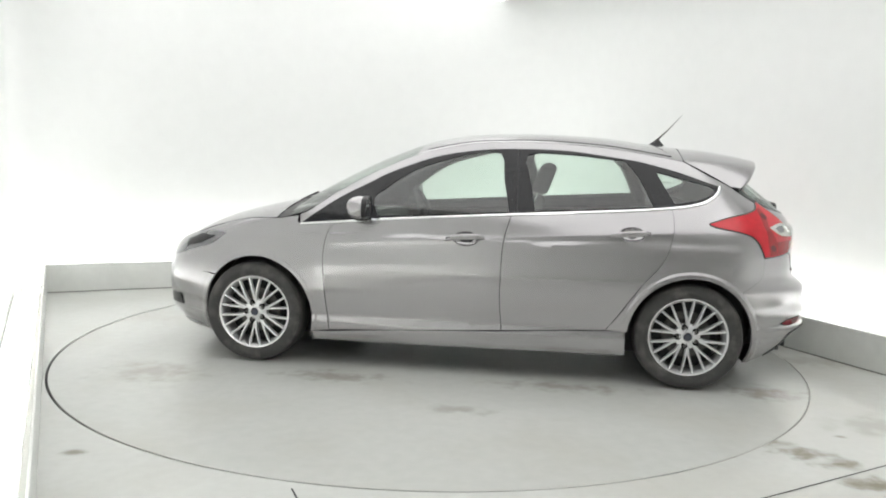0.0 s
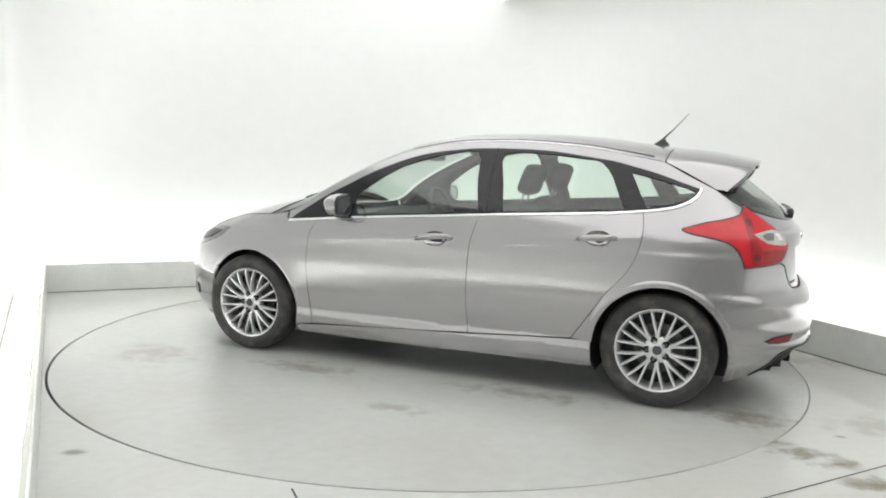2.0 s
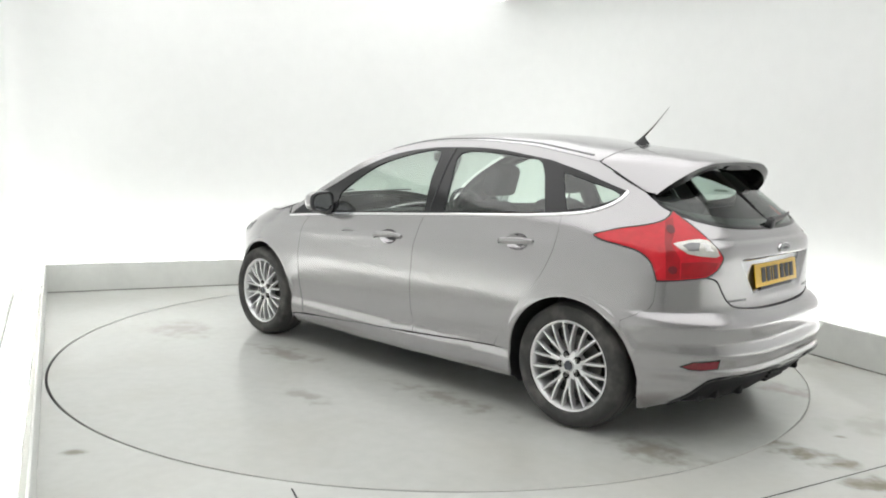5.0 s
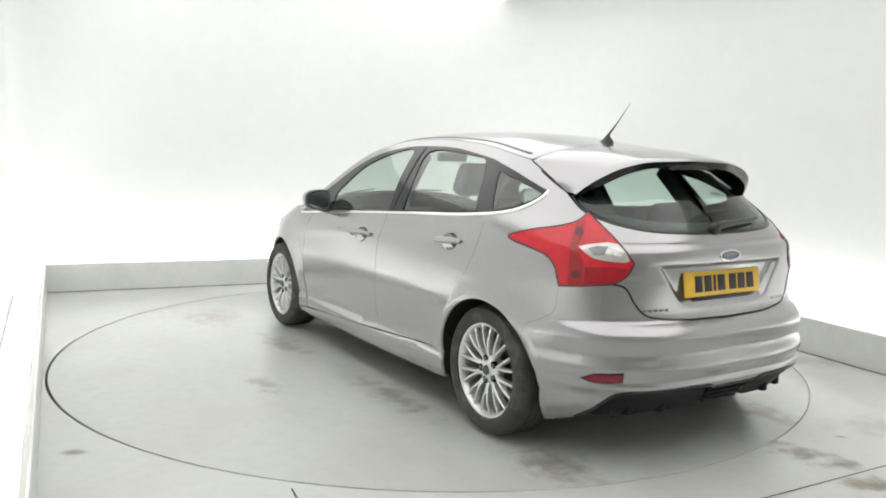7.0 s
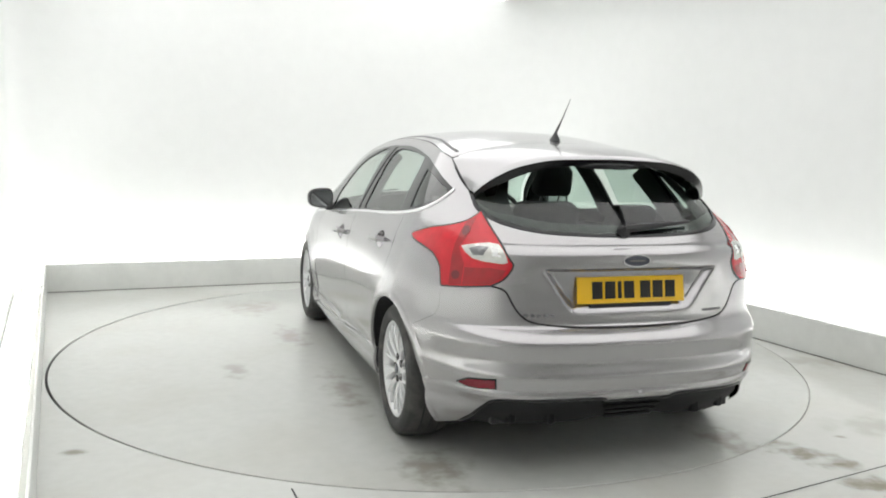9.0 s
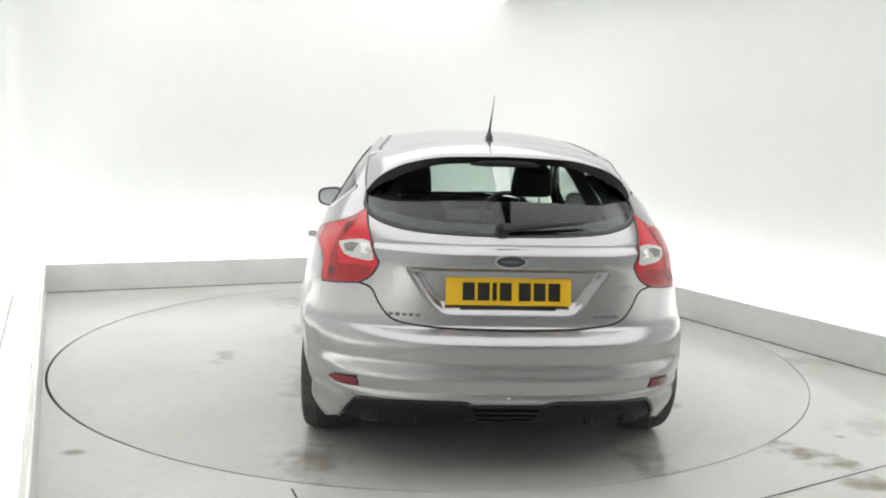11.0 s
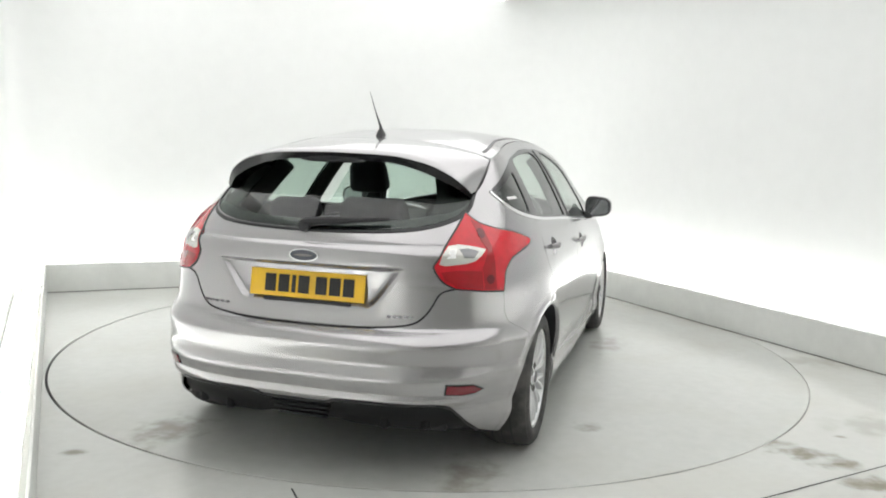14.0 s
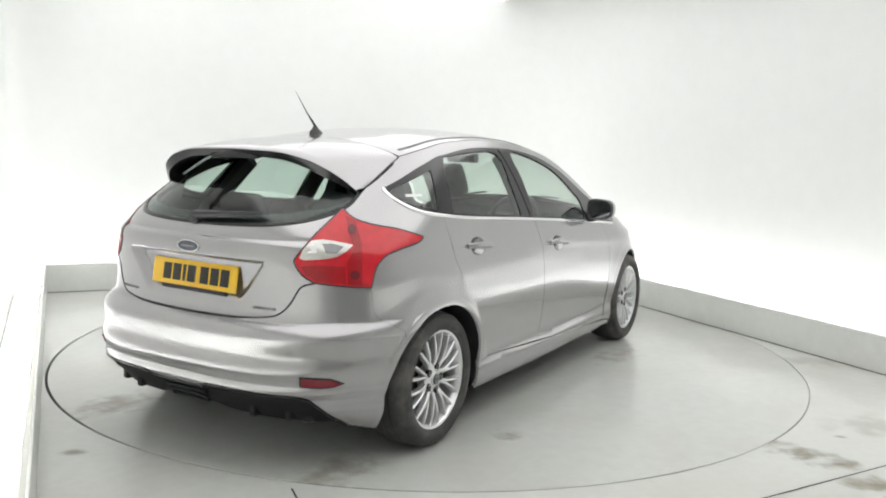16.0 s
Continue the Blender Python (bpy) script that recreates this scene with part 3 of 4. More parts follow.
def build_wheel(car, x, z, side, front):
    """An alloy wheel with crossed thin spokes; its face looks outwards."""
    R, y_face = 0.316, (0.892 if front else 0.876)
    bm = bmesh.new()
    prof = [(0.216, y_face - 0.215), (0.228, y_face - 0.205), (0.218, y_face - 0.18), (0.205, y_face - 0.1), (0.205, y_face - 0.045), (0.212, y_face - 0.02), (0.222, y_face - 0.006), (0.231, y_face - 0.004), (0.231, y_face - 0.016)]
    lathe(bm, [(r, h * side) for r, h in prof], 64, (x, 0, z))
    wheel = part("wheel", bm, ALLOY, car, "silver multi-spoke alloy wheel with black tyre")
    bm = bmesh.new()
    yt = y_face + 0.004
    prof = [(0.226, yt - 0.21), (0.25, yt - 0.222), (0.29, yt - 0.22), (0.308, yt - 0.205), (R, yt - 0.175), (R + 0.003, yt - 0.11), (R, yt - 0.045), (0.310, yt - 0.018), (0.300, yt - 0.004), (0.297, yt - 0.0035), (0.293, yt + 0.001), (0.270, yt + 0.008), (0.249, yt + 0.006), (0.246, yt + 0.003), (0.236, yt + 0.002), (0.230, yt - 0.010), (0.224, yt - 0.022)]
    lathe(bm, [(r, h * side) for r, h in prof], 72, (x, 0, z))
    part("tyre", bm, RUBBER, wheel, "worn black rubber tyre")
    bm = bmesh.new()
    for k in range(3):
        y = (yt - 0.07 - k * 0.045) * side
        lathe(bm, [(R + 0.0025, y - 0.004), (R + 0.0045, y), (R + 0.0025, y + 0.004)], 60, (x, 0, z))
    part("tread_groove", bm, DARK_PLASTIC, wheel)
    bm = bmesh.new()
    lathe(bm, [(0.02, (y_face - 0.10) * side), (0.140, (y_face - 0.10) * side), (0.142, (y_face - 0.115) * side), (0.05, (y_face - 0.12) * side)], 40, (x, 0, z))
    part("brake_disc", bm, STEEL, wheel, "grey steel brake disc")
    bm = bmesh.new()
    lathe(bm, [(0.0, (y_face - 0.135) * side), (0.208, (y_face - 0.135) * side)], 40, (x, 0, z))
    part("wheel_backing", bm, DARK_PLASTIC, wheel)
    bm = bmesh.new()
    lathe(bm, [(0.0, (y_face - 0.012) * side), (0.028, (y_face - 0.014) * side), (0.031, (y_face - 0.022) * side), (0.066, (y_face - 0.026) * side), (0.074, (y_face - 0.034) * side), (0.074, (y_face - 0.07) * side)], 40, (x, 0, z))
    part("hub", bm, ALLOY, wheel)
    bm = bmesh.new()
    lathe(bm, [(0.0, (y_face - 0.007) * side), (0.022, (y_face - 0.008) * side), (0.027, (y_face - 0.016) * side)], 28, (x, 0, z))
    part("centre_cap", bm, BADGE_DARK, wheel, "dark wheel centre cap")
    turn = radians(90 if front else 88)
    for k in range(5):
        a = turn - radians(18) + 2 * math.pi * k / 5
        cx, cz = x + 0.056 * math.cos(a), z + 0.056 * math.sin(a)
        bm = bmesh.new()
        lathe(bm, [(0.0, (y_face - 0.0255) * side), (0.0165, (y_face - 0.0235) * side), (0.0185, (y_face - 0.021) * side), (0.0195, (y_face - 0.034) * side)], 14, (cx, 0, cz))
        part("nut_recess", bm, GLOSS_BLACK, wheel)
        bm = bmesh.new()
        lathe(bm, [(0.0, (y_face - 0.016) * side), (0.008, (y_face - 0.016) * side), (0.0105, (y_face - 0.019) * side), (0.011, (y_face - 0.030) * side)], 6, (cx, 0, cz))
        part("wheel_nut", bm, STEEL, wheel)
    for k in range(10):
        # ten stems, each forking into two straight thin spokes
        bm = bmesh.new()
        a0 = turn + 2 * math.pi * k / 10
        c0, d0 = Vector((math.cos(a0), 0, math.sin(a0))), Vector((-math.sin(a0), 0, math.cos(a0)))
        for lean in (-1, 1):
            rows = []
            for r in (0.058, 0.080, 0.100, 0.125, 0.155, 0.185, 0.221):
                t = (r - 0.058) / 0.163
                off = lean * (0.0045 + max(0.0, r - 0.094) * 0.245)
                w = 0.0076 - 0.0014 * t
                y = y_face - 0.026 + 0.012 * math.sin(math.pi * t) + 0.014 * t
                base = Vector((x, 0, z)) + c0 * r + d0 * off
                rows.append([bm.verts.new(base + d0 * u + Vector((0, (y + v) * side, 0))) for u, v in ((-w * 1.25, -0.028), (-w, -0.004), (-w * 0.55, 0.0), (w * 0.55, 0.0), (w, -0.004), (w * 1.25, -0.028))])
            for a, b in zip(rows, rows[1:]):
                for i in range(6):
                    bm.faces.new((a[i], a[(i + 1) % 6], b[(i + 1) % 6], b[i]))
        part("spoke", bm, ALLOY, wheel, angle=30)
    return wheel


def build_mirror(car, side):
    bm = bmesh.new()
    rows = []
    # housing: rounded shell, flat towards the rear
    cx, cy, cz = 0.625, 0.908, 1.008
    n = 20
    for t, k in ((0.0, 0.95), (0.015, 1.0), (0.04, 1.0), (0.07, 0.9), (0.095, 0.68), (0.11, 0.3)):
        ring = []
        for i in range(n):
            a = 2 * math.pi * i / n
            c, s = math.cos(a), math.sin(a)
            yy = math.copysign(abs(c) ** 0.6, c) * 0.090 * k
            zz = math.copysign(abs(s) ** 0.65, s) * (0.070 - 0.012 * c) * k
            ring.append(bm.verts.new((cx + t, (cy + yy) * side, cz + zz)))
        rows.append(ring)
    for a, b in zip(rows, rows[1:]):
        for i in range(n):
            bm.faces.new((a[i], a[(i + 1) % n], b[(i + 1) % n], b[i]))
    bm.faces.new(rows[-1])
    mirror = part("door_mirror", bm, PAINT, car, "grey door mirror with black surround")
    bm = bmesh.new()
    ring0, ring1, ring2 = [], [], []
    for i in range(n):
        a = 2 * math.pi * i / n
        c, s = math.cos(a), math.sin(a)
        yy, zz = math.copysign(abs(c) ** 0.6, c) * 0.090, math.copysign(abs(s) ** 0.65, s) * (0.070 - 0.012 * c)
        ring0.append(bm.verts.new((cx + 0.004, (cy + yy * 0.985) * side, cz + zz * 0.985)))
        ring1.append(bm.verts.new((cx - 0.022, (cy + yy * 0.93) * side, cz + zz * 0.93)))
        ring2.append(bm.verts.new((cx - 0.016, (cy + yy * 0.80) * side, cz + zz * 0.77)))
    for a, b in ((ring0, ring1), (ring1, ring2)):
        for i in range(n):
            bm.faces.new((a[i], a[(i + 1) % n], b[(i + 1) % n], b[i]))
    part("mirror_surround", bm, BLACK_TRIM, mirror, "black plastic mirror surround")
    bm = bmesh.new()
    bm.faces.new([bm.verts.new((cx - 0.0165, (cy + math.copysign(abs(math.cos(2 * math.pi * i / n)) ** 0.6, math.cos(2 * math.pi * i / n)) * 0.076) * side,
                                cz + math.copysign(abs(math.sin(2 * math.pi * i / n)) ** 0.65, math.sin(2 * math.pi * i / n)) * 0.058)) for i in range(n)])
    part("mirror_glass", bm, SILVERED, mirror, "silvered mirror glass")
    bm = bmesh.new()
    box(bm, (cx - 0.01, 0.79, cz - 0.085), (cx + 0.075, 0.87, cz - 0.040), 0.012)
    if side < 0:
        bmesh.ops.scale(bm, vec=(1, -1, 1), verts=bm.verts)
    part("mirror_arm", bm, BLACK_TRIM, mirror)


def cup_line(s, z):
    """The oval hollow behind a door handle."""
    return [(s - 0.004 + 0.078 * math.cos(2 * math.pi * k / 28), z + 0.004 + 0.044 * math.sin(2 * math.pi * k / 28)) for k in range(28)]


def build_handle(door, s, z, side):
    bm = bmesh.new()
    rings = []
    for k in range(19):
        t = k / 18
        p, n = skin(s + 0.118 - 0.236 * t, z + 0.017 * t - 0.006, 0.004 + 0.034 * min(1, math.sin(math.pi * t) * 2.0))
        w = 0.0125 + 0.006 * math.sin(math.pi * t)
        ring = []
        for i in range(10):
            a = 2 * math.pi * i / 10
            q = p + Vector((0, 0, 1)) * w * math.sin(a) + n * 0.009 * math.cos(a)
            ring.append(bm.verts.new((q.x, q.y * side, q.z)))
        rings.append(ring)
    for a, b in zip(rings, rings[1:]):
        for i in range(10):
            bm.faces.new((a[i], a[(i + 1) % 10], b[(i + 1) % 10], b[i]))
    bm.faces.new(rings[0])
    bm.faces.new(rings[-1])
    part("door_handle", bm, PAINT, door, "body-coloured pull handle")
    panel("handle_cup", cup_line(s, z), PAINT, door, side, 0.0, -0.0005, depth=0.0, step=0.012,
          bend=lambda u, v: -0.034 * max(0.0, 1 - ((u - s + 0.004) / 0.0785) ** 2 - ((v - z - 0.004) / 0.0445) ** 2) ** 0.6)


def shoulder(s):
    """Height of the shoulder crease."""
    return 0.840 - 0.0686 * (s - 0.012)


def side_crease(s, z):
    """Shoulder crease through the handles, dying out at both ends, and the fold along the foot of the doors."""
    d = z - shoulder(s)
    ends = min(1.0, max(0.0, (0.98 - s) / 0.25)) * min(1.0, max(0.0, (s + 1.36) / 0.25))
    ridge = 0.0042 * max(0.0, 1 - (d / 0.055 if d > 0 else -d / 0.035)) ** 1.3
    return ridge * ends


def crease_rows(s0, s1):
    n = int(abs(s1 - s0) / 0.022)
    return [[(s0 + (s1 - s0) * k / n, shoulder(s0 + (s1 - s0) * k / n) + d) for k in range(n + 1)] for d in (-0.036, -0.018, -0.006, 0.0, 0.006, 0.026, 0.056)]


def seat(car, x, y, name, back, wide, top_z):
    bm = bmesh.new()
    box(bm, (x - 0.02, y - wide / 2, 0.30), (x + 0.50, y + wide / 2, 0.52), 0.06)
    ob = part(name, bm, FABRIC, car, "dark grey fabric car seat")
    bm = bmesh.new()
    m = Matrix.Translation((x, 0, 0.45)) @ Matrix.Rotation(radians(-back), 4, "Y") @ Matrix.Translation((-x, 0, -0.45))
    box(bm, (x - 0.10, y - wide / 2, 0.42), (x + 0.04, y + wide / 2, top_z), 0.055)
    for v in bm.verts:
        if v.co.z > top_z - 0.3:
            v.co.y = y + (v.co.y - y) * (1 - 0.22 * (v.co.z - top_z + 0.3) / 0.3)
    bmesh.ops.transform(bm, matrix=m, verts=bm.verts)
    part("seat_back", bm, FABRIC, ob)
    return m, ob


def headrest(m, ob, x, y, z, wide, tall):
    bm = bmesh.new()
    box(bm, (x - 0.09, y - wide / 2, z), (x + 0.015, y + wide / 2, z + tall), 0.045)
    for v in bm.verts:
        v.co.y = y + (v.co.y - y) * (1 - 0.15 * (v.co.z - z) / tall)
    bmesh.ops.transform(bm, matrix=m, verts=bm.verts)
    part("headrest", bm, FABRIC, ob)
    for d in (-0.06, 0.06):
        bm = bmesh.new()
        tube(bm, [m @ Vector((x - 0.035, y + d, z - 0.14)), m @ Vector((x - 0.035, y + d, z + 0.03))], 0.006, 8)
        part("headrest_post", bm, CHROME, ob)


def build_interior(car):
    for y in (0.36, -0.36):
        m, ob = seat(car, -0.12, y, "front_seat", 20, 0.52, 1.10)
        headrest(m, ob, -0.12, y, 1.165, 0.25, 0.19)
    m, ob = seat(car, -0.98, 0.0, "rear_seat", 22, 1.22, 1.02)
    for y in (0.42, -0.42):
        headrest(m, ob, -0.98, y, 1.00, 0.30, 0.17)
    bm = bmesh.new()
    rows = []
    for x, z in ((0.66, 0.55), (0.63, 0.86), (0.70, 0.935), (0.95, 0.915), (1.12, 0.88), (1.12, 0.5)):
        rows.append([bm.verts.new((x, y, z - 0.03 * (y / 0.7) ** 2)) for y in (-0.74, -0.4, 0, 0.4, 0.74)])
    for a, b in zip(rows, rows[1:]):
        for i in range(4):
            bm.faces.new((a[i], a[i + 1], b[i + 1], b[i]))
    part("dashboard", bm, DARK_PLASTIC, car, "dark moulded dashboard")
    # steering wheel on the right-hand side
    bm = bmesh.new()
    c, tilt = Vector((0.47, -0.36, 0.90)), radians(24)
    ring = [c + Vector((-math.sin(tilt) * 0.185 * math.sin(a) * -1, 0.185 * math.cos(a), math.cos(tilt) * 0.185 * math.sin(a))) for a in (2 * math.pi * k / 28 for k in range(28))]
    tube(bm, ring, 0.016, 8, True)
    wheel = part("steering_wheel", bm, DARK_PLASTIC, car, "black steering wheel")
    bm = bmesh.new()
    box(bm, (0.47, -0.44, 0.85), (0.52, -0.28, 0.94), 0.02)
    box(bm, (0.49, -0.53, 0.885), (0.505, -0.19, 0.915), 0.005)
    part("wheel_boss", bm, DARK_PLASTIC, wheel)
    bm = bmesh.new()
    box(bm, (0.36, -0.12, 1.285), (0.39, 0.12, 1.345), 0.015)
    tube(bm, [(0.385, 0, 1.33), (0.42, 0, 1.36)], 0.012, 8)
    part("rear_view_mirror", bm, DARK_PLASTIC, car, "black rear-view mirror")
    # roof lining and floor
    verts, faces = [], []
    xs = [0.33 - 0.1 * i for i in range(18)]
    for x in xs:
        for j in range(13):
            y = (j / 6 - 1) * (half_width(x, TOP_EDGE(x)) - 0.03)
            verts.append(top(x, y, -0.035)[0])
    for i in range(len(xs) - 1):
        for j in range(12):
            k = i * 13 + j
            faces.append((k, k + 1, k + 14, k + 13))
    sheet_part("roof_lining", mesh_of("roof_lining", verts, faces, LINING), car, "grey fabric roof lining")
    bm = bmesh.new()
    box(bm, (-1.90, -0.60, 0.215), (1.0, 0.60, 0.25), 0.01)
    part("floor_pan", bm, DARK_PLASTIC, car)
    # unseen wide tray, added to block light and deepen the shade under the car
    bm = bmesh.new()
    box(bm, (-0.93, -0.80, 0.165), (0.93, 0.80, 0.21), 0.01)
    part("undertray", bm, UNDER_BLACK, car)
    bm = bmesh.new()
    box(bm, (-1.80, -0.55, 0.93), (-1.22, 0.55, 0.95), 0.008)
    part("parcel_shelf", bm, DARK_PLASTIC, car, "dark parcel shelf")
    bm = bmesh.new()
    box(bm, (-1.85, -0.5, 0.22), (-1.6, 0.5, 0.34), 0.03)
    part("silencer", bm, UNDER_BLACK, car)
    bm = bmesh.new()
    box(bm, (0.9, -0.58, 0.18), (1.95, 0.58, 0.6), 0.03)
    part("engine_tray", bm, UNDER_BLACK, car)


def build_car():
    car = new("car")
    tagged(car, "silver-grey five-door hatchback parked on the turntable", "car")
    fl_r, fl_f = flare(-1.324, .31), flare(1.324, .31)
    sill_low = [(.96, .165), (.4, .168), (-.3, .185), (-.96, .195)]
    sill_high = [(.955, .222), (.850, .227), (.4, .258), (-.225, .292), (-.6, .318), (-.842, .330), (-.955, .335)]
    body_line = edge_run(1.06, -1.27, 40)
    for side in (1, -1):
        # rear quarter, C-pillar and roof rail in one pressing
        over_rear = arch(REAR_HUB[0], REAR_HUB[1], .359, 141, 3, 26)
        quarter = (body_line + HATCH_SIDE[::-1] + LAMP_FRONT[1:] + [(-1.745, .70), (-1.725, .665), (-1.612, .602)] + over_rear + [(-.955, .335)] + CUT_REAR + WIN_LOW[:17][::-1] + WIN_TOP[::-1])
        panel("body_side", quarter, PAINT, car, side, gap=0.0012, bend=fl_r, step=0.026, creases=lip_rows(REAR_HUB))
        fend = ([(1.06, .887)] + edge_run(1.10, 1.62, 12) + [(1.69, .790), (1.80, .695), (1.93, .66), (1.90, .55)] + arch(FRONT_HUB[0], FRONT_HUB[1], .367, 40, 200, 26) + [(.955, .226)] + CUT_FRONT[::-1])
        panel("front_wing", fend, PAINT, car, side, bend=fl_f, gap=0.002, step=0.026, creases=lip_rows(FRONT_HUB))
        belt = WIN_LOW[::-1]
        front_belt = [q for q in belt if -.257 < q[0] < .815]
        door = panel("front_door", CUT_FRONT + CUT_B + front_belt[::-1], PAINT, car, side, gap=0.0028, holes=(cup_line(0.012, 0.838),), bend=side_crease, creases=crease_rows(.90, -.26))
        build_handle(door, 0.012, 0.838, side)
        rear_belt = [q for q in belt if -1.237 < q[0] < -.257]
        door = panel("rear_door", CUT_B[::-1] + CUT_REAR + rear_belt[::-1], PAINT, car, side, gap=0.0028, holes=(cup_line(-0.965, 0.905),), bend=side_crease, creases=crease_rows(-.20, -1.24))
        build_handle(door, -0.965, 0.905, side)
        panel("sill_skirt", sill_low + sill_high[::-1], PAINT, car, side, 0.004, 0.001, bend=lambda s, z: 0.012 * max(0.0, 1 - abs(z - .20) / .05))
        trim = panel("window_surround", WIN_TOP[:-1] + WIN_LOW[:-1], GLOSS_BLACK, car, side, -0.001, 0.001, holes=(FR_GLASS, RR_GLASS, QT_GLASS), step=0.04)
        panel("front_door_window", FR_GLASS, WINDOW, car, side, -0.006, -0.006, depth=0.0, step=0.05)
        panel("rear_door_window", RR_GLASS, WINDOW, car, side, -0.006, -0.006, depth=0.0, step=0.05)
        panel("quarter_window", QT_GLASS, WINDOW, car, side, -0.006, -0.006, depth=0.0, step=0.05)
        strip("belt_moulding", WIN_LOW, 0.017, 0.006, CHROME, car, side, 0.0, "bright chrome window strip")
        strip("door_seal", [(-.290 + .012 * k / 6, 1.0 + .38 * k / 6) for k in range(7)], 0.010, 0.003, DARK_PLASTIC, car, side)
        lamp = panel("tail_lamp", LAMP_FRONT + LAMP_LOW[1:] + LAMP_BACK[1:-1], RED_LENS, car, side, 0.004, 0.003, step=0.03, depth=0.03, label="red tail lamp cluster with clear insert")
        clear = panel("clear_insert", rounded([(-1.825, .968), (-1.90, .985), (-1.985, .985), (-2.028, .918), (-1.97, .914), (-1.885, .926), (-1.825, .968)], 2)[:-1], CLEAR_LENS, lamp, side, 0.0075, 0.0, step=0.02, depth=0.004, label="clear reversing lamp insert")
        panel("bulb_reflector", [(-1.862, .962), (-1.905, .973), (-1.945, .972), (-1.930, .940), (-1.888, .938)], HEAD_LENS, clear, side, 0.009, 0.0, step=0.02, depth=0.002)
        panel("bulb_reflector", [(-1.955, .970), (-1.982, .968), (-2.000, .938), (-1.965, .940)], PLATE_WHITE, clear, side, 0.009, 0.0, step=0.02, depth=0.002)
        panel("lower_lens", [(-1.852, .815), (-1.962, .826), (-2.005, .853), (-2.022, .885), (-1.96, .892), (-1.855, .885)], RED_LOW, lamp, side, 0.0065, 0.0, step=0.03, depth=0.003, label="darker red lower lens")
        panel("lamp_divider", [(-1.790, .808), (-1.846, .814), (-1.850, .90), (-1.815, .965), (-1.835, 1.005), (-1.850, 1.082), (-1.808, 1.064), (-1.790, .98)], RED_LOW, lamp, side, 0.0062, 0.0, step=0.03, depth=0.003, label="dark red strip between the lamp chambers")
        for bs, bz in ((-1.825, 1.030), (-1.818, .850)):
            panel("bulb_socket", [(bs + .019 * math.cos(2 * math.pi * k / 16), bz + .019 * math.sin(2 * math.pi * k / 16)) for k in range(16)], RED_SOCKET, lamp, side, 0.0085, 0.0, step=0.02, depth=0.002)
        strip("lamp_seal", LAMP_FRONT + LAMP_LOW[1:] + LAMP_BACK[1:], 0.009, 0.0035, BLACK_TRIM, lamp, side)
        head = panel("headlamp", rounded([(1.63, .805), (1.70, .735), (1.83, .685), (1.98, .64), (2.14, .61), (2.17, .64), (2.10, .72), (1.98, .765), (1.80, .800), (1.63, .805)], 3)[:-1], HEAD_LENS, car, side, 0.004, 0.0, label="swept-back headlamp with dark housing")
        panel("headlamp_housing", [(1.70, .775), (1.80, .72), (1.93, .69), (1.96, .73), (1.85, .775)], GLOSS_BLACK, head, side, 0.008, 0.0, depth=0.003)
        # black wheel-arch liners
        for cx, cz in (REAR_HUB, FRONT_HUB):
            bm = bmesh.new()
            rows = []
            for k in range(31):
                a = radians(205 - 230 * k / 30)
                x, z = cx + .380 * math.cos(a), cz + .380 * math.sin(a)
                w = max(half_width(x, z) - 0.006, 0.62)
                rows.append([bm.verts.new((x, side * y, z)) for y in (w, 0.60)])
            for a, b in zip(rows, rows[1:]):
                bm.faces.new((a[0], a[1], b[1], b[0]))
            bm.faces.new([bm.verts.new((q[1].co.x, side * 0.60, q[1].co.z)) for q in rows])
            part("wheel_arch_liner", bm, DARK_PLASTIC, car)
        for cx, cz in (REAR_HUB, FRONT_HUB):
            build_wheel(car, cx + (0.014 if cx > 0 else 0.004), 0.319, side, cx > 0)
        build_mirror(car, side)
        # inner shell behind the joints
        for poly in ([(.93, .20), (-.93, .23)] + arch(REAR_HUB[0], REAR_HUB[1], .388, 20, 90, 8) + [(-1.32, .98), (.9, .86)] + arch(FRONT_HUB[0], FRONT_HUB[1], .388, 110, 165, 6),
                     arch(REAR_HUB[0], REAR_HUB[1], .388, 90, 170, 8) + [(S(-1.68, .25), .25), (-2.0, .28), (TAIL_MID, .40), (TAIL_MID, 1.0), (-1.9, 1.03), (-1.32, .98)],
                     arch(FRONT_HUB[0], FRONT_HUB[1], .388, 10, 100, 8) + [(1.2, .85), (1.8, .72), (2.5, .6), (2.5, .2), (1.8, .2)]):
            panel("inner_shell", poly, DARK_PLASTIC, car, side, -0.060 if poly[0][0] < -1.2 and len(poly) < 16 else -0.030, 0.0, step=0.07, depth=0.0)
        panel("inner_pillar", [(-1.30, 1.31), (-1.38, 1.262), (-1.625, 1.196), (-1.50, 1.095), (-1.28, 1.06), (-1.28, .97), (-1.9, 1.0), (-2.02, 1.05), (-2.02, 1.12), (-1.96, 1.20), (-1.93, 1.30), (-1.70, 1.31), (-1.5, 1.31)], DARK_PLASTIC, car, side, -0.034, 0.0, step=0.06, depth=0.0)
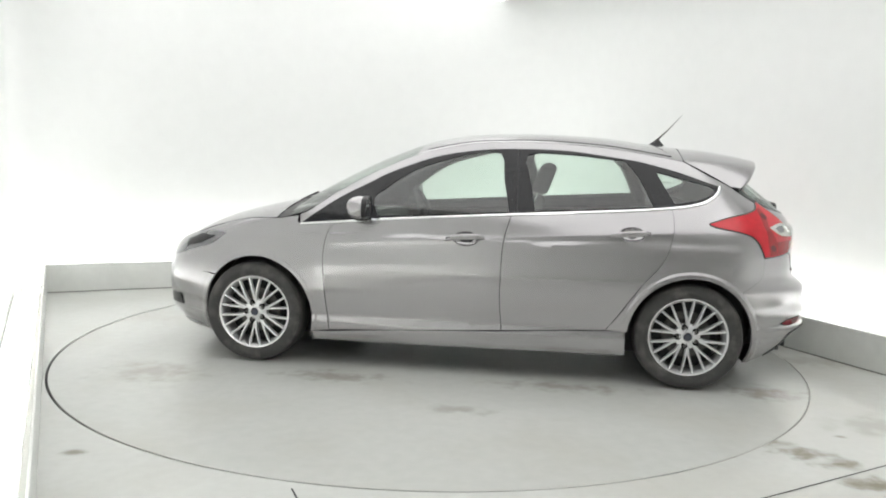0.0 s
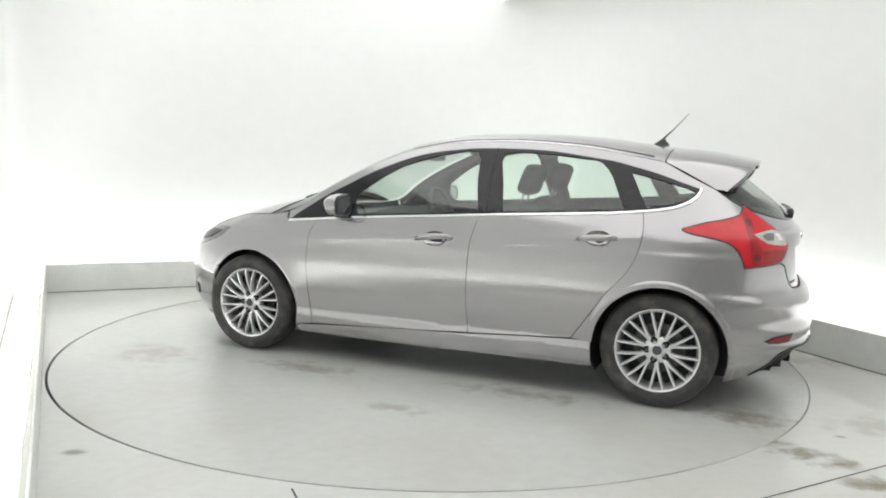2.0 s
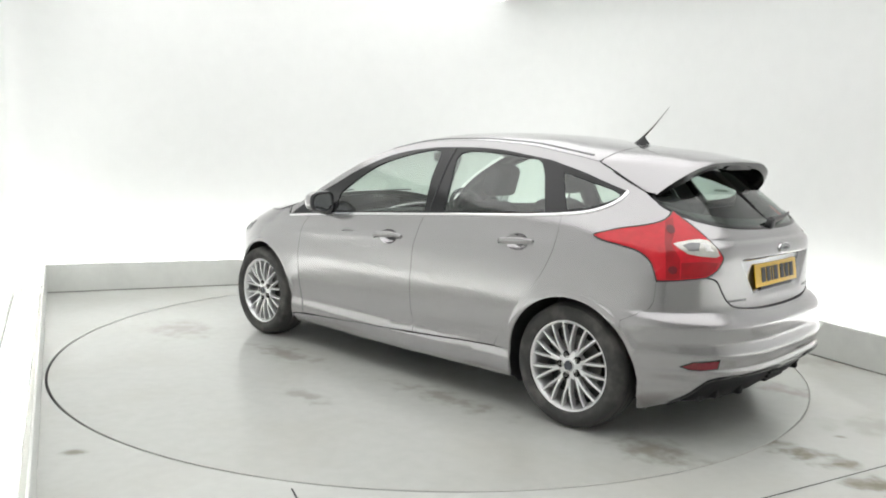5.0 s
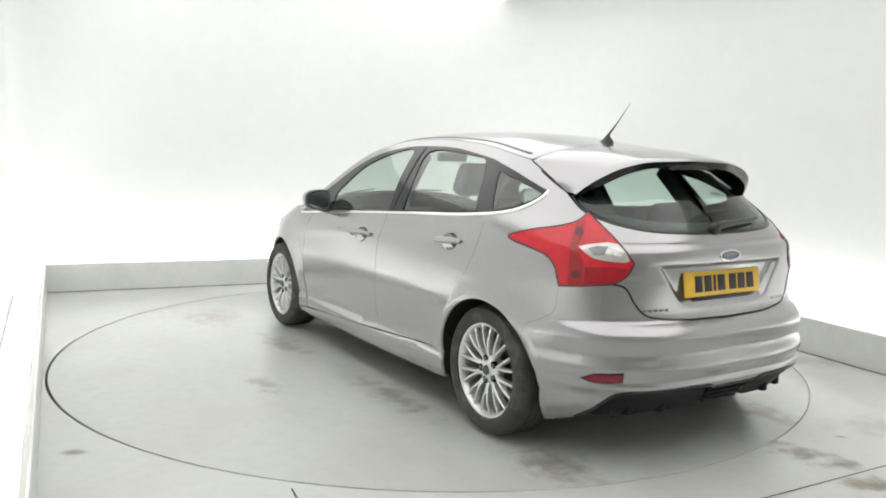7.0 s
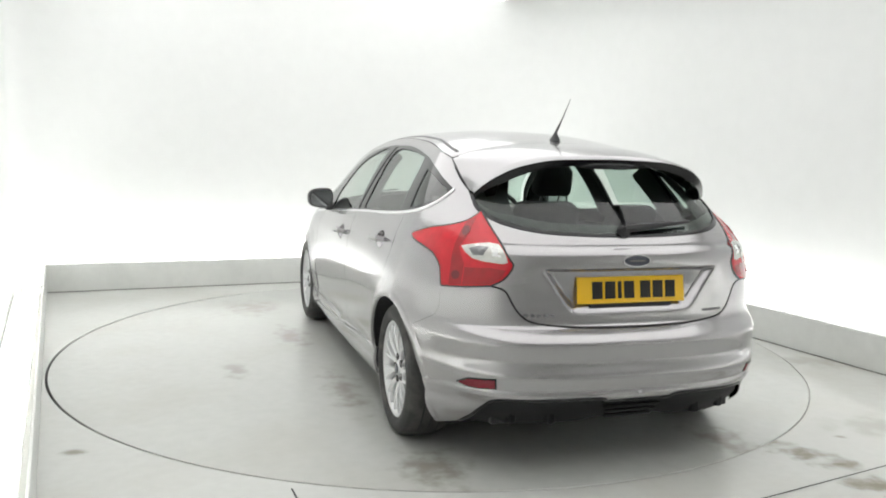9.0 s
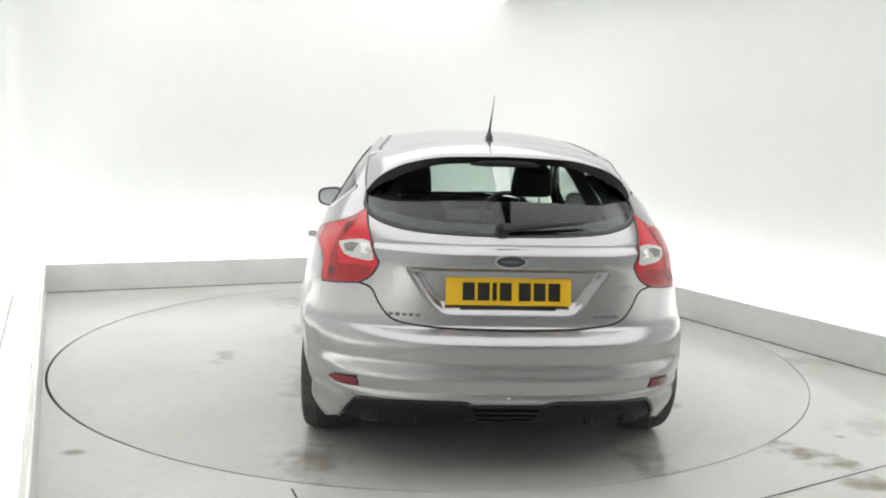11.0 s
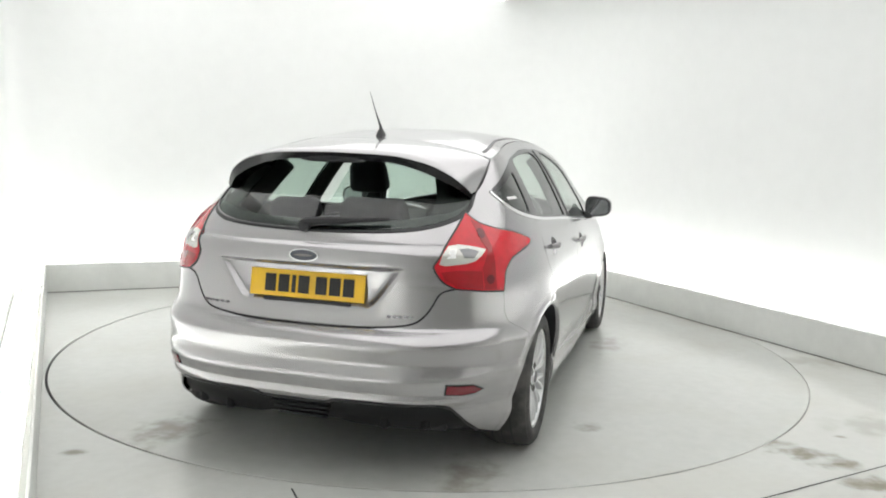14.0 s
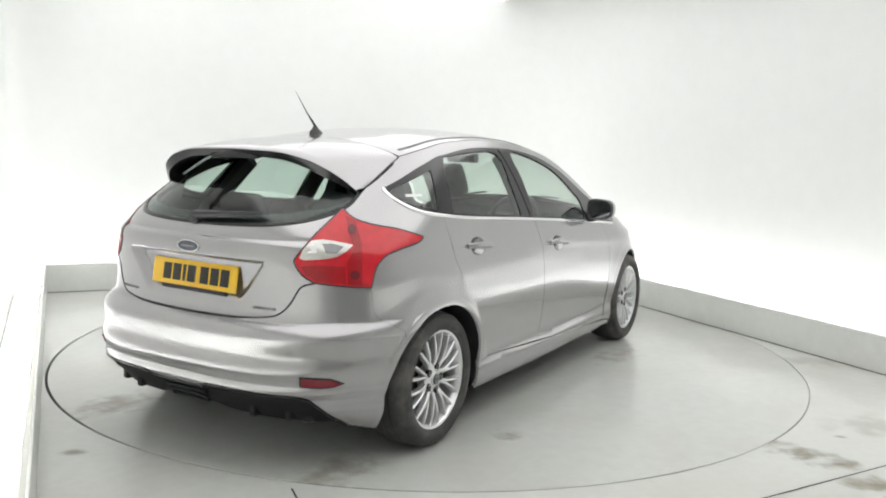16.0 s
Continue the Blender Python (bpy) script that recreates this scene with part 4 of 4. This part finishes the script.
        # thick inner trims of the middle and rear pillars
        for name, low, high, wide, deep in (("middle_pillar_trim", (-.32, 1.00), (-.26, 1.36), .055, .075), ("rear_pillar_trim", (-1.16, 1.05), (-1.02, 1.31), .045, .10)):
            bm = bmesh.new()
            rows = []
            for k in range(7):
                s, z = low[0] + (high[0] - low[0]) * k / 6, low[1] + (high[1] - low[1]) * k / 6
                ring = []
                for d, h in ((-wide, -.010), (wide, -.010), (wide * .7, -deep * .8), (0, -deep), (-wide * .7, -deep * .8)):
                    q = skin(s + d, z, h)[0]
                    ring.append(bm.verts.new((q.x, q.y * side, q.z)))
                rows.append(ring)
            for a, b in zip(rows, rows[1:]):
                for i in range(5):
                    bm.faces.new((a[i], a[(i + 1) % 5], b[(i + 1) % 5], b[i]))
            bm.faces.new(rows[0])
            bm.faces.new(rows[-1])
            part(name, bm, DARK_PLASTIC, car, angle=60)
        # roof ditch moulding
        line = [(.30 - .0375 * k, 0) for k in range(41)]
        bm = bmesh.new()
        rings = []
        for x, _ in line:
            y = half_width(x, TOP_EDGE(x)) - 0.055
            rings.append([bm.verts.new((*(lambda q: (q.x, q.y * side, q.z))(top(x, y + d, h)[0]),)) for d, h in ((-.010, -.003), (-.008, .002), (.007, .002), (.010, -.003))])
        for a, b in zip(rings, rings[1:]):
            for i in range(3):
                bm.faces.new((a[i], a[i + 1], b[i + 1], b[i]))
        part("roof_moulding", bm, BLACK_TRIM, car, "black roof ditch moulding")

    def top_grid(name, x0, x1, nx, mat, lift=0.0, cut=0.0, label="", ny=28):
        verts, normals, faces = [], [], []
        for i in range(nx + 1):
            x = x0 + (x1 - x0) * i / nx
            r = half_width(x, TOP_EDGE(x)) - cut
            for j in range(ny + 1):
                p, n = top(x, r * (2 * j / ny - 1), lift)
                verts.append(p)
                normals.append(n if n.z > 0 else -n)
        for i in range(nx):
            for j in range(ny):
                k = i * (ny + 1) + j
                f = (k, k + 1, k + ny + 2, k + ny + 1)
                n = (verts[f[1]] - verts[f[0]]).cross(verts[f[2]] - verts[f[0]])
                faces.append(f if n.z > 0 else f[::-1])
        return sheet_part(name, mesh_of(name, verts, faces, mat, True, normals), car, label)
    top_grid("roof", .36, -1.265, 40, PAINT, 0.0, 0.004)
    top_grid("windscreen", 1.14, .362, 20, WINDOW, -0.004, 0.03, "green-tinted windscreen")
    top_grid("cowl", 1.215, 1.142, 3, BLACK_TRIM, -0.006, 0.02, "black plastic cowl")
    top_grid("bonnet", 2.10, 1.218, 24, PAINT, 0.0, 0.006)
    for y in (0.45, -0.15):
        bm = bmesh.new()
        tube(bm, [top(1.17 - 0.01 * k, y - 0.06 * k, 0.006)[0] for k in range(5)], 0.007, 6)
        part("windscreen_wiper", bm, BLACK_TRIM, car)

    # tail
    seam = arch(REAR_HUB[0], REAR_HUB[1], .359, 202, 141, 10)
    bumper_low = rounded([(TAIL_MID, .346), (-2.44, .348), (-2.40, .368), (-2.2, .366), (-2.02, .352), (-1.96, .312), (-1.90, .252), (-1.84, .207)], 4)
    bumper = panel("rear_bumper", seam + [(-1.612, .602), (-1.725, .665), (-1.745, .70)] + LAMP_LOW + HATCH_LOW[1:] + bumper_low + [(-1.76, .185)], PAINT, car, both=True, bend=fl_r, step=0.015, gap=0.0006, creases=lip_rows(REAR_HUB), label="grey rear bumper with creased lower lip")
    for side in (1, -1):
        lens = [(-1.868, .408), (-1.905, .428), (-2.008, .438), (-2.008, .402), (-1.94, .395), (-1.895, .398)]
        reflector = panel("reflector", lens, RED_DARK, bumper, side, 0.005, 0.0, step=0.02, depth=0.008, label="slim dark red reflector in a black slot")
        panel("reflector_slot", inset(lens, -0.006), GLOSS_BLACK, reflector, side, 0.002, 0.0, step=0.02, depth=0.004)
    diff = [(-1.86, .20)] + [(s, z - 0.002) for s, z in bumper_low[::-1]][1:] + [(TAIL_MID, .235), (-2.42, .235), (-2.36, .215), (-2.0, .20)]
    diffuser = panel("rear_diffuser", diff, UNDER_BLACK, car, both=True, lift=-0.016, step=0.03, depth=0.05, label="black plastic rear diffuser")
    bm = bmesh.new()
    for k in range(4):
        p, n = skin(TAIL_MID, .325 - .026 * k, -0.010)
        box(bm, (p.x - 0.008, -0.15 + 0.012 * k, p.z - 0.006), (p.x + 0.03, 0.15 - 0.012 * k, p.z + 0.006), 0.003)
    part("diffuser_grille", bm, UNDER_BLACK, diffuser)
    strip("diffuser_edge", [(s, z - .004) for s, z in bumper_low], 0.012, 0.006, GLOSS_BLACK, diffuser, 1)
    strip("diffuser_edge", [(s, z - .004) for s, z in bumper_low], 0.012, 0.006, GLOSS_BLACK, diffuser, -1)
    for y in (-.52, -.36, .36, .52):
        bm = bmesh.new()
        q = skin(unroll(-1.9, abs(y)), .26)[0]
        box(bm, (q.x + 0.002, y - 0.018, .228), (q.x + 0.12, y + 0.018, .32), 0.012)
        part("diffuser_fin", bm, UNDER_BLACK, diffuser)

    def recess(s, z):
        """The number plate's hollow in the tailgate."""
        p, _ = skin(s, z)
        wide = 0.315 + (z - 0.735) * 0.75
        a = min(max((wide - p.y) / 0.048, 0), 1)
        b = min(max((0.893 - z) / 0.010, 0), 1) * min(max((z - 0.705) / 0.05, 0), 1)
        return -0.033 * (a * a * (3 - 2 * a)) * b - 0.006 * max(0.0, 1 - abs(z - 0.985) / 0.012)
    gate = panel("tailgate", HATCH_LOW[::-1] + LAMP_BACK[1:-1] + HATCH_SIDE[:2] + [(-1.79, 1.165)] + GLASS_LOW[2:], PAINT, car, both=True, step=0.011, bend=recess, label="grey tailgate with number plate recess")
    for side in (1, -1):
        # a black strip on the skin stands in for shade in the tailgate joint
        strip("tailgate_gap_shade", [(s, z - 0.001) for s, z in HATCH_LOW], 0.0065, 0.0010, UNDER_BLACK, gate, side, 0.001)
    panel("rear_window", GLASS_LOW + GLASS_TOP[1:-1], REAR_GLASS, car, both=True, lift=-0.003, gap=0.001, depth=0.0, step=0.045, label="tinted rear window")
    panel("glass_border", GLASS_LOW + [(max(s + (0.05 if s > -2.0 else 0.0), TAIL_MID), z + 0.045 * min(1, (-1.70 - s) / .15)) for s, z in GLASS_LOW[2:]][::-1], GLOSS_BLACK, gate, both=True, lift=-0.0065, gap=0.0, depth=0.0, step=0.03, label="black printed glass border")
    strip("rear_window_seal", GLASS_LOW, 0.016, 0.002, GLOSS_BLACK, gate, 1)
    strip("rear_window_seal", GLASS_LOW, 0.016, 0.002, GLOSS_BLACK, gate, -1)
    # number plate
    tilt = math.atan2(0.018, 0.112)
    pm = Matrix.Translation((-1.977, 0, .800)) @ Matrix.Rotation(tilt, 4, "Y")
    bm = bmesh.new()
    box(bm, (-0.006, -0.262, -0.057), (0.0, 0.262, 0.057), 0.0012, pm)
    plate = part("number_plate", bm, PLATE_YELLOW, gate, "yellow number plate with dark character bars", angle=20)
    x = 0.192
    for k, w in enumerate((.050, .050, .018, .050, 0, .050, .050, .050)):
        if w:
            bm = bmesh.new()
            box(bm, (-0.0085, x - w, -0.037), (-0.0055, x, 0.037), 0.001, pm)
            part("character_bar", bm, PLATE_BLACK, plate, angle=20)
            x -= w + 0.012
        else:
            x -= 0.018
    bm = bmesh.new()
    box(bm, (-0.004, -0.2, -0.072), (0.004, 0.2, -0.059), 0.003, pm)
    part("plate_holder", bm, BLACK_TRIM, plate)
    # oval badge
    for name, a, b, mat, lift in (("badge_rim", .066, .027, CHROME, 0.006), ("badge_face", .060, .0225, BADGE_DARK, 0.0085), ("badge_mark", .040, .0045, STEEL, 0.0095)):
        bm = bmesh.new()
        front, rear = [], []
        for k in range(32):
            c, s = math.cos(2 * math.pi * k / 32), math.sin(2 * math.pi * k / 32)
            z = .930 + b * s
            x = skin(TAIL_MID, .930)[0].x + (z - .930) * -0.05
            front.append(bm.verts.new((x - lift, a * c, z)))
            rear.append(bm.verts.new((x + 0.01, a * c * 1.03, z)))
        bm.faces.new(front)
        for k in range(32):
            bm.faces.new((front[k], front[(k + 1) % 32], rear[(k + 1) % 32], rear[k]))
        part(name, bm, mat, gate, "oval badge" if name == "badge_rim" else "")
    # chrome model lettering shown as a bar
    for y0, y1, z in ((.50, .36, .70), (-.36, -.47, .70)):
        bm = bmesh.new()
        for k in range(5):
            y = y0 + (y1 - y0) * (k + .5) / 5
            p, n = skin(unroll(-1.97, abs(y)), z, 0.003)
            box(bm, (p.x - 0.003, y - 0.008, z - 0.005), (p.x + 0.01, y + 0.008, z + 0.005), 0.001)
        part("model_lettering", bm, HEAD_LENS, gate, "small chrome letter bars")
    # rear wiper
    bm = bmesh.new()
    pts = [skin(unroll(-1.9, .02), 1.055, 0.020)[0]]
    for k in range(9):
        y = 0.03 - 0.36 * k / 8
        p, n = skin(unroll(-1.88, abs(y)), 1.047 + 0.003 * k, 0.020)
        pts.append(Vector((p.x, y, p.z)))
    tube(bm, pts[1:], [0.020, 0.019, 0.017, 0.015, 0.013, 0.012, 0.010, 0.008, 0.006], 8)
    wiper = part("rear_wiper", bm, BLACK_TRIM, gate, "black rear wiper arm")
    bm = bmesh.new()
    lathe(bm, [(0.0, -0.03), (0.024, -0.026), (0.03, 0.0)], 16, (0, 0, 0))
    bmesh.ops.transform(bm, matrix=Matrix.Translation((pts[1].x + .012, 0.03, 1.047)) @ Matrix.Rotation(radians(-90), 4, "Z"), verts=bm.verts)
    part("wiper_hub", bm, BLACK_TRIM, wiper)

    build_spoiler(car)
    # aerial
    bm = bmesh.new()
    base = top(-1.16, 0, 0)[0]
    rows = []
    for dz, w, l in ((0, .022, .055), (.012, .018, .045), (.03, .010, .022), (.045, .006, .010)):
        rows.append([bm.verts.new((base.x - .25 * dz + l * math.cos(2 * math.pi * k / 14), w * math.sin(2 * math.pi * k / 14), base.z + dz - .002)) for k in range(14)])
    for a, b in zip(rows, rows[1:]):
        for k in range(14):
            bm.faces.new((a[k], a[(k + 1) % 14], b[(k + 1) % 14], b[k]))
    bm.faces.new(rows[-1])
    aerial = part("aerial", bm, BLACK_TRIM, car, "black whip aerial leaning back")
    bm = bmesh.new()
    tube(bm, [base + Vector((-.010, 0, .04)), base + Vector((-.075, 0, .105)), base + Vector((-.160, 0, .205))], [.007, .0032, .0009], 8)
    part("aerial_mast", bm, BLACK_TRIM, aerial)
    # nose, and the folded flange that closes the joint between wing and bonnet
    for side in (1, -1):
        upper = edge_run(1.07, 2.06, 24)
        panel("bonnet_flange", [(s, z - 0.002) for s, z in upper] + [(s, z - 0.075) for s, z in upper[::-1]], PAINT, car, side, -0.003, 0.0, step=0.03, depth=0.0)
    nose = [(1.90, .56), (1.93, .655), (1.98, .635), (2.14, .605), (2.3, .60), (2.571, .60), (2.571, .17), (2.0, .165)] + arch(FRONT_HUB[0], FRONT_HUB[1], .367, -20, 39, 8)
    for side in (1, -1):
        panel("front_bumper", nose, PAINT, car, side, bend=fl_f, step=0.03, gap=0.0008, creases=lip_rows(FRONT_HUB))
        panel("front_splitter", [(S(1.67, .15), .175), (2.0, .175), (2.571, .18), (2.571, .14), (2.0, .135), (S(1.67, .14), .14)], PAINT, car, side, 0.012, 0.0, step=0.05)
        panel("nose_panel", [(2.17, .64), (2.571, .66), (2.571, .605), (2.2, .607)], GLOSS_BLACK, car, side, 0.0, 0.0, step=0.05)
        panel("fog_lamp", [(1.93, .30), (2.08, .30), (2.08, .36), (1.95, .37)], GLOSS_BLACK, car, side, 0.006, 0.0, step=0.05)
    panel("window_label", [(-1.36, 1.160), (-1.49, 1.160), (-1.49, 1.172), (-1.36, 1.172)], PLATE_WHITE, car, -1, -0.0045, 0.0, depth=0.0, label="small white label bar on the glass")
    build_interior(car)
    return car


def build_spoiler(car):
    """Roof spoiler: painted upper skin, black lip and underside."""
    n = 44
    root, tip, low, inner = [], [], [], []
    tip_x = curve((0, .25, .42, .52, .565, .60), (-1.752, -1.743, -1.718, -1.68, -1.642, -1.60))
    tip_z = curve((0, .25, .42, .52, .565, .60), (1.360, 1.353, 1.322, 1.275, 1.237, 1.193))
    x0 = -1.27
    r0 = half_width(x0, TOP_EDGE(x0))
    s0 = S(x0, TOP_EDGE(x0))
    for j in range(n + 1):
        u = 2 * j / n - 1
        sign, k = (1 if u >= 0 else -1), abs(u)
        if k < 0.72:
            p = top(x0, r0 * k / 0.72)[0]
        else:
            t = (k - 0.72) / 0.28
            p = skin(s0 + (-1.735 - s0) * t, TOP_EDGE(x0) + (1.198 - TOP_EDGE(x0)) * (0.7 * t + 0.3 * t * t))[0]
        root.append(Vector((p.x, p.y * sign, p.z)))
        y = 0.60 * (k ** 0.9 if k < 1 else 1)
        tip.append(Vector((tip_x(y), y * sign, tip_z(y))))
    rows = []
    for i in range(9):
        t = i / 8
        row = []
        for j in range(n + 1):
            a, b = root[j], tip[j]
            q = a.lerp(b, t)
            q.z += 0.012 * math.sin(math.pi * t) * max(0, 1 - abs(2 * j / n - 1) ** 3)
            row.append(q)
        rows.append(row)
    lipped = [[Vector((q.x - 0.005, q.y * 1.004, q.z - 0.007)) for q in tip], [Vector((q.x + 0.012, q.y * 1.0, q.z - 0.036 - 0.016 * min(1.0, abs(q.y) / 0.45) ** 3 * max(0.0, 1 - max(0.0, abs(q.y) - 0.5) / 0.1))) for q in tip]]

    def skin_rows(name, rows, mat, parent, label):
        bm = bmesh.new()
        vs = [[bm.verts.new(q) for q in r] for r in rows]
        for a, b in zip(vs, vs[1:]):
            for j in range(n):
                bm.faces.new((a[j], a[j + 1], b[j + 1], b[j]))
        return part(name, bm, mat, parent, label, angle=50)
    sp = skin_rows("roof_spoiler", rows + lipped[:1], PAINT, car, "body-coloured roof spoiler with black underside")
    bm = bmesh.new()
    tube(bm, [q + Vector((0, 0, -0.001)) for q in root[:8]], 0.0038, 6)
    part("tailgate_seal", bm, GLOSS_BLACK, sp, "thin dark tailgate joint")
    bm = bmesh.new()
    tube(bm, [q + Vector((0, 0, -0.001)) for q in root[-8:]], 0.0038, 6)
    part("tailgate_seal", bm, GLOSS_BLACK, sp, "thin dark tailgate joint")
    under = [lipped[0], lipped[1]]
    mid = [Vector((q.x + 0.07, q.y * 0.93, q.z - 0.022 - 0.012 * min(1.0, abs(q.y) / 0.45) ** 3)) for q in tip]
    back = []
    for j in range(n + 1):
        u = 2 * j / n - 1
        q = tip[j]
        z = q.z - 0.012
        y = abs(q.y) * 0.86
        x = -1 - TAIL(z) * max(1 - (y / max(side_base(-1, z), .1)) ** TAIL_N(z), 0.0) ** (1 / TAIL_N(z))
        back.append(Vector((x + 0.012, math.copysign(y, u), z)))
    skin_rows("spoiler_underside", under + [mid, back], GLOSS_BLACK, sp, "gloss black spoiler underside")
    # high-level stop lamp under the spoiler
    bm = bmesh.new()
    rows = []
    for k in range(13):
        y = -0.15 + 0.30 * k / 12
        e = (1 - (y / 0.152) ** 2) ** 0.5
        x, z = tip_x(abs(y)) + 0.012, tip_z(abs(y)) - 0.038
        rows.append([bm.verts.new((x + dx, y, z + dz * (0.35 + 0.65 * e))) for dx, dz in ((-0.006, 0.016), (-0.012, 0.006), (-0.009, -0.010), (0.006, -0.014), (0.02, 0.0))])
    for a, b in zip(rows, rows[1:]):
        for i in range(5):
            bm.faces.new((a[i], a[(i + 1) % 5], b[(i + 1) % 5], b[i]))
    bm.faces.new(rows[0])
    bm.faces.new(rows[-1])
    part("stop_lamp", bm, GLOSS_BLACK, sp, "slim smoked high-level stop lamp", angle=50)


# ---- build ----
build_studio()
turntable = build_turntable()
car = build_car()

CAR_OFF = (-0.311, -0.167)


def motions():
    """The turntable carries the car round at an even seven degrees a second."""
    disc_rows, car_rows = [], []
    for k in range(33):
        t = 0.5 * k
        a = 171.039 - 7.0341 * t
        c, s = math.cos(radians(a)), math.sin(radians(a))
        disc_rows.append((t, pose(0, 0, 0, 0, 0, a)))
        car_rows.append((t, pose(c * CAR_OFF[0] - s * CAR_OFF[1], s * CAR_OFF[0] + c * CAR_OFF[1], 0, 0, 0, a)))
    walk(turntable, disc_rows)
    walk(car, car_rows)


motions()
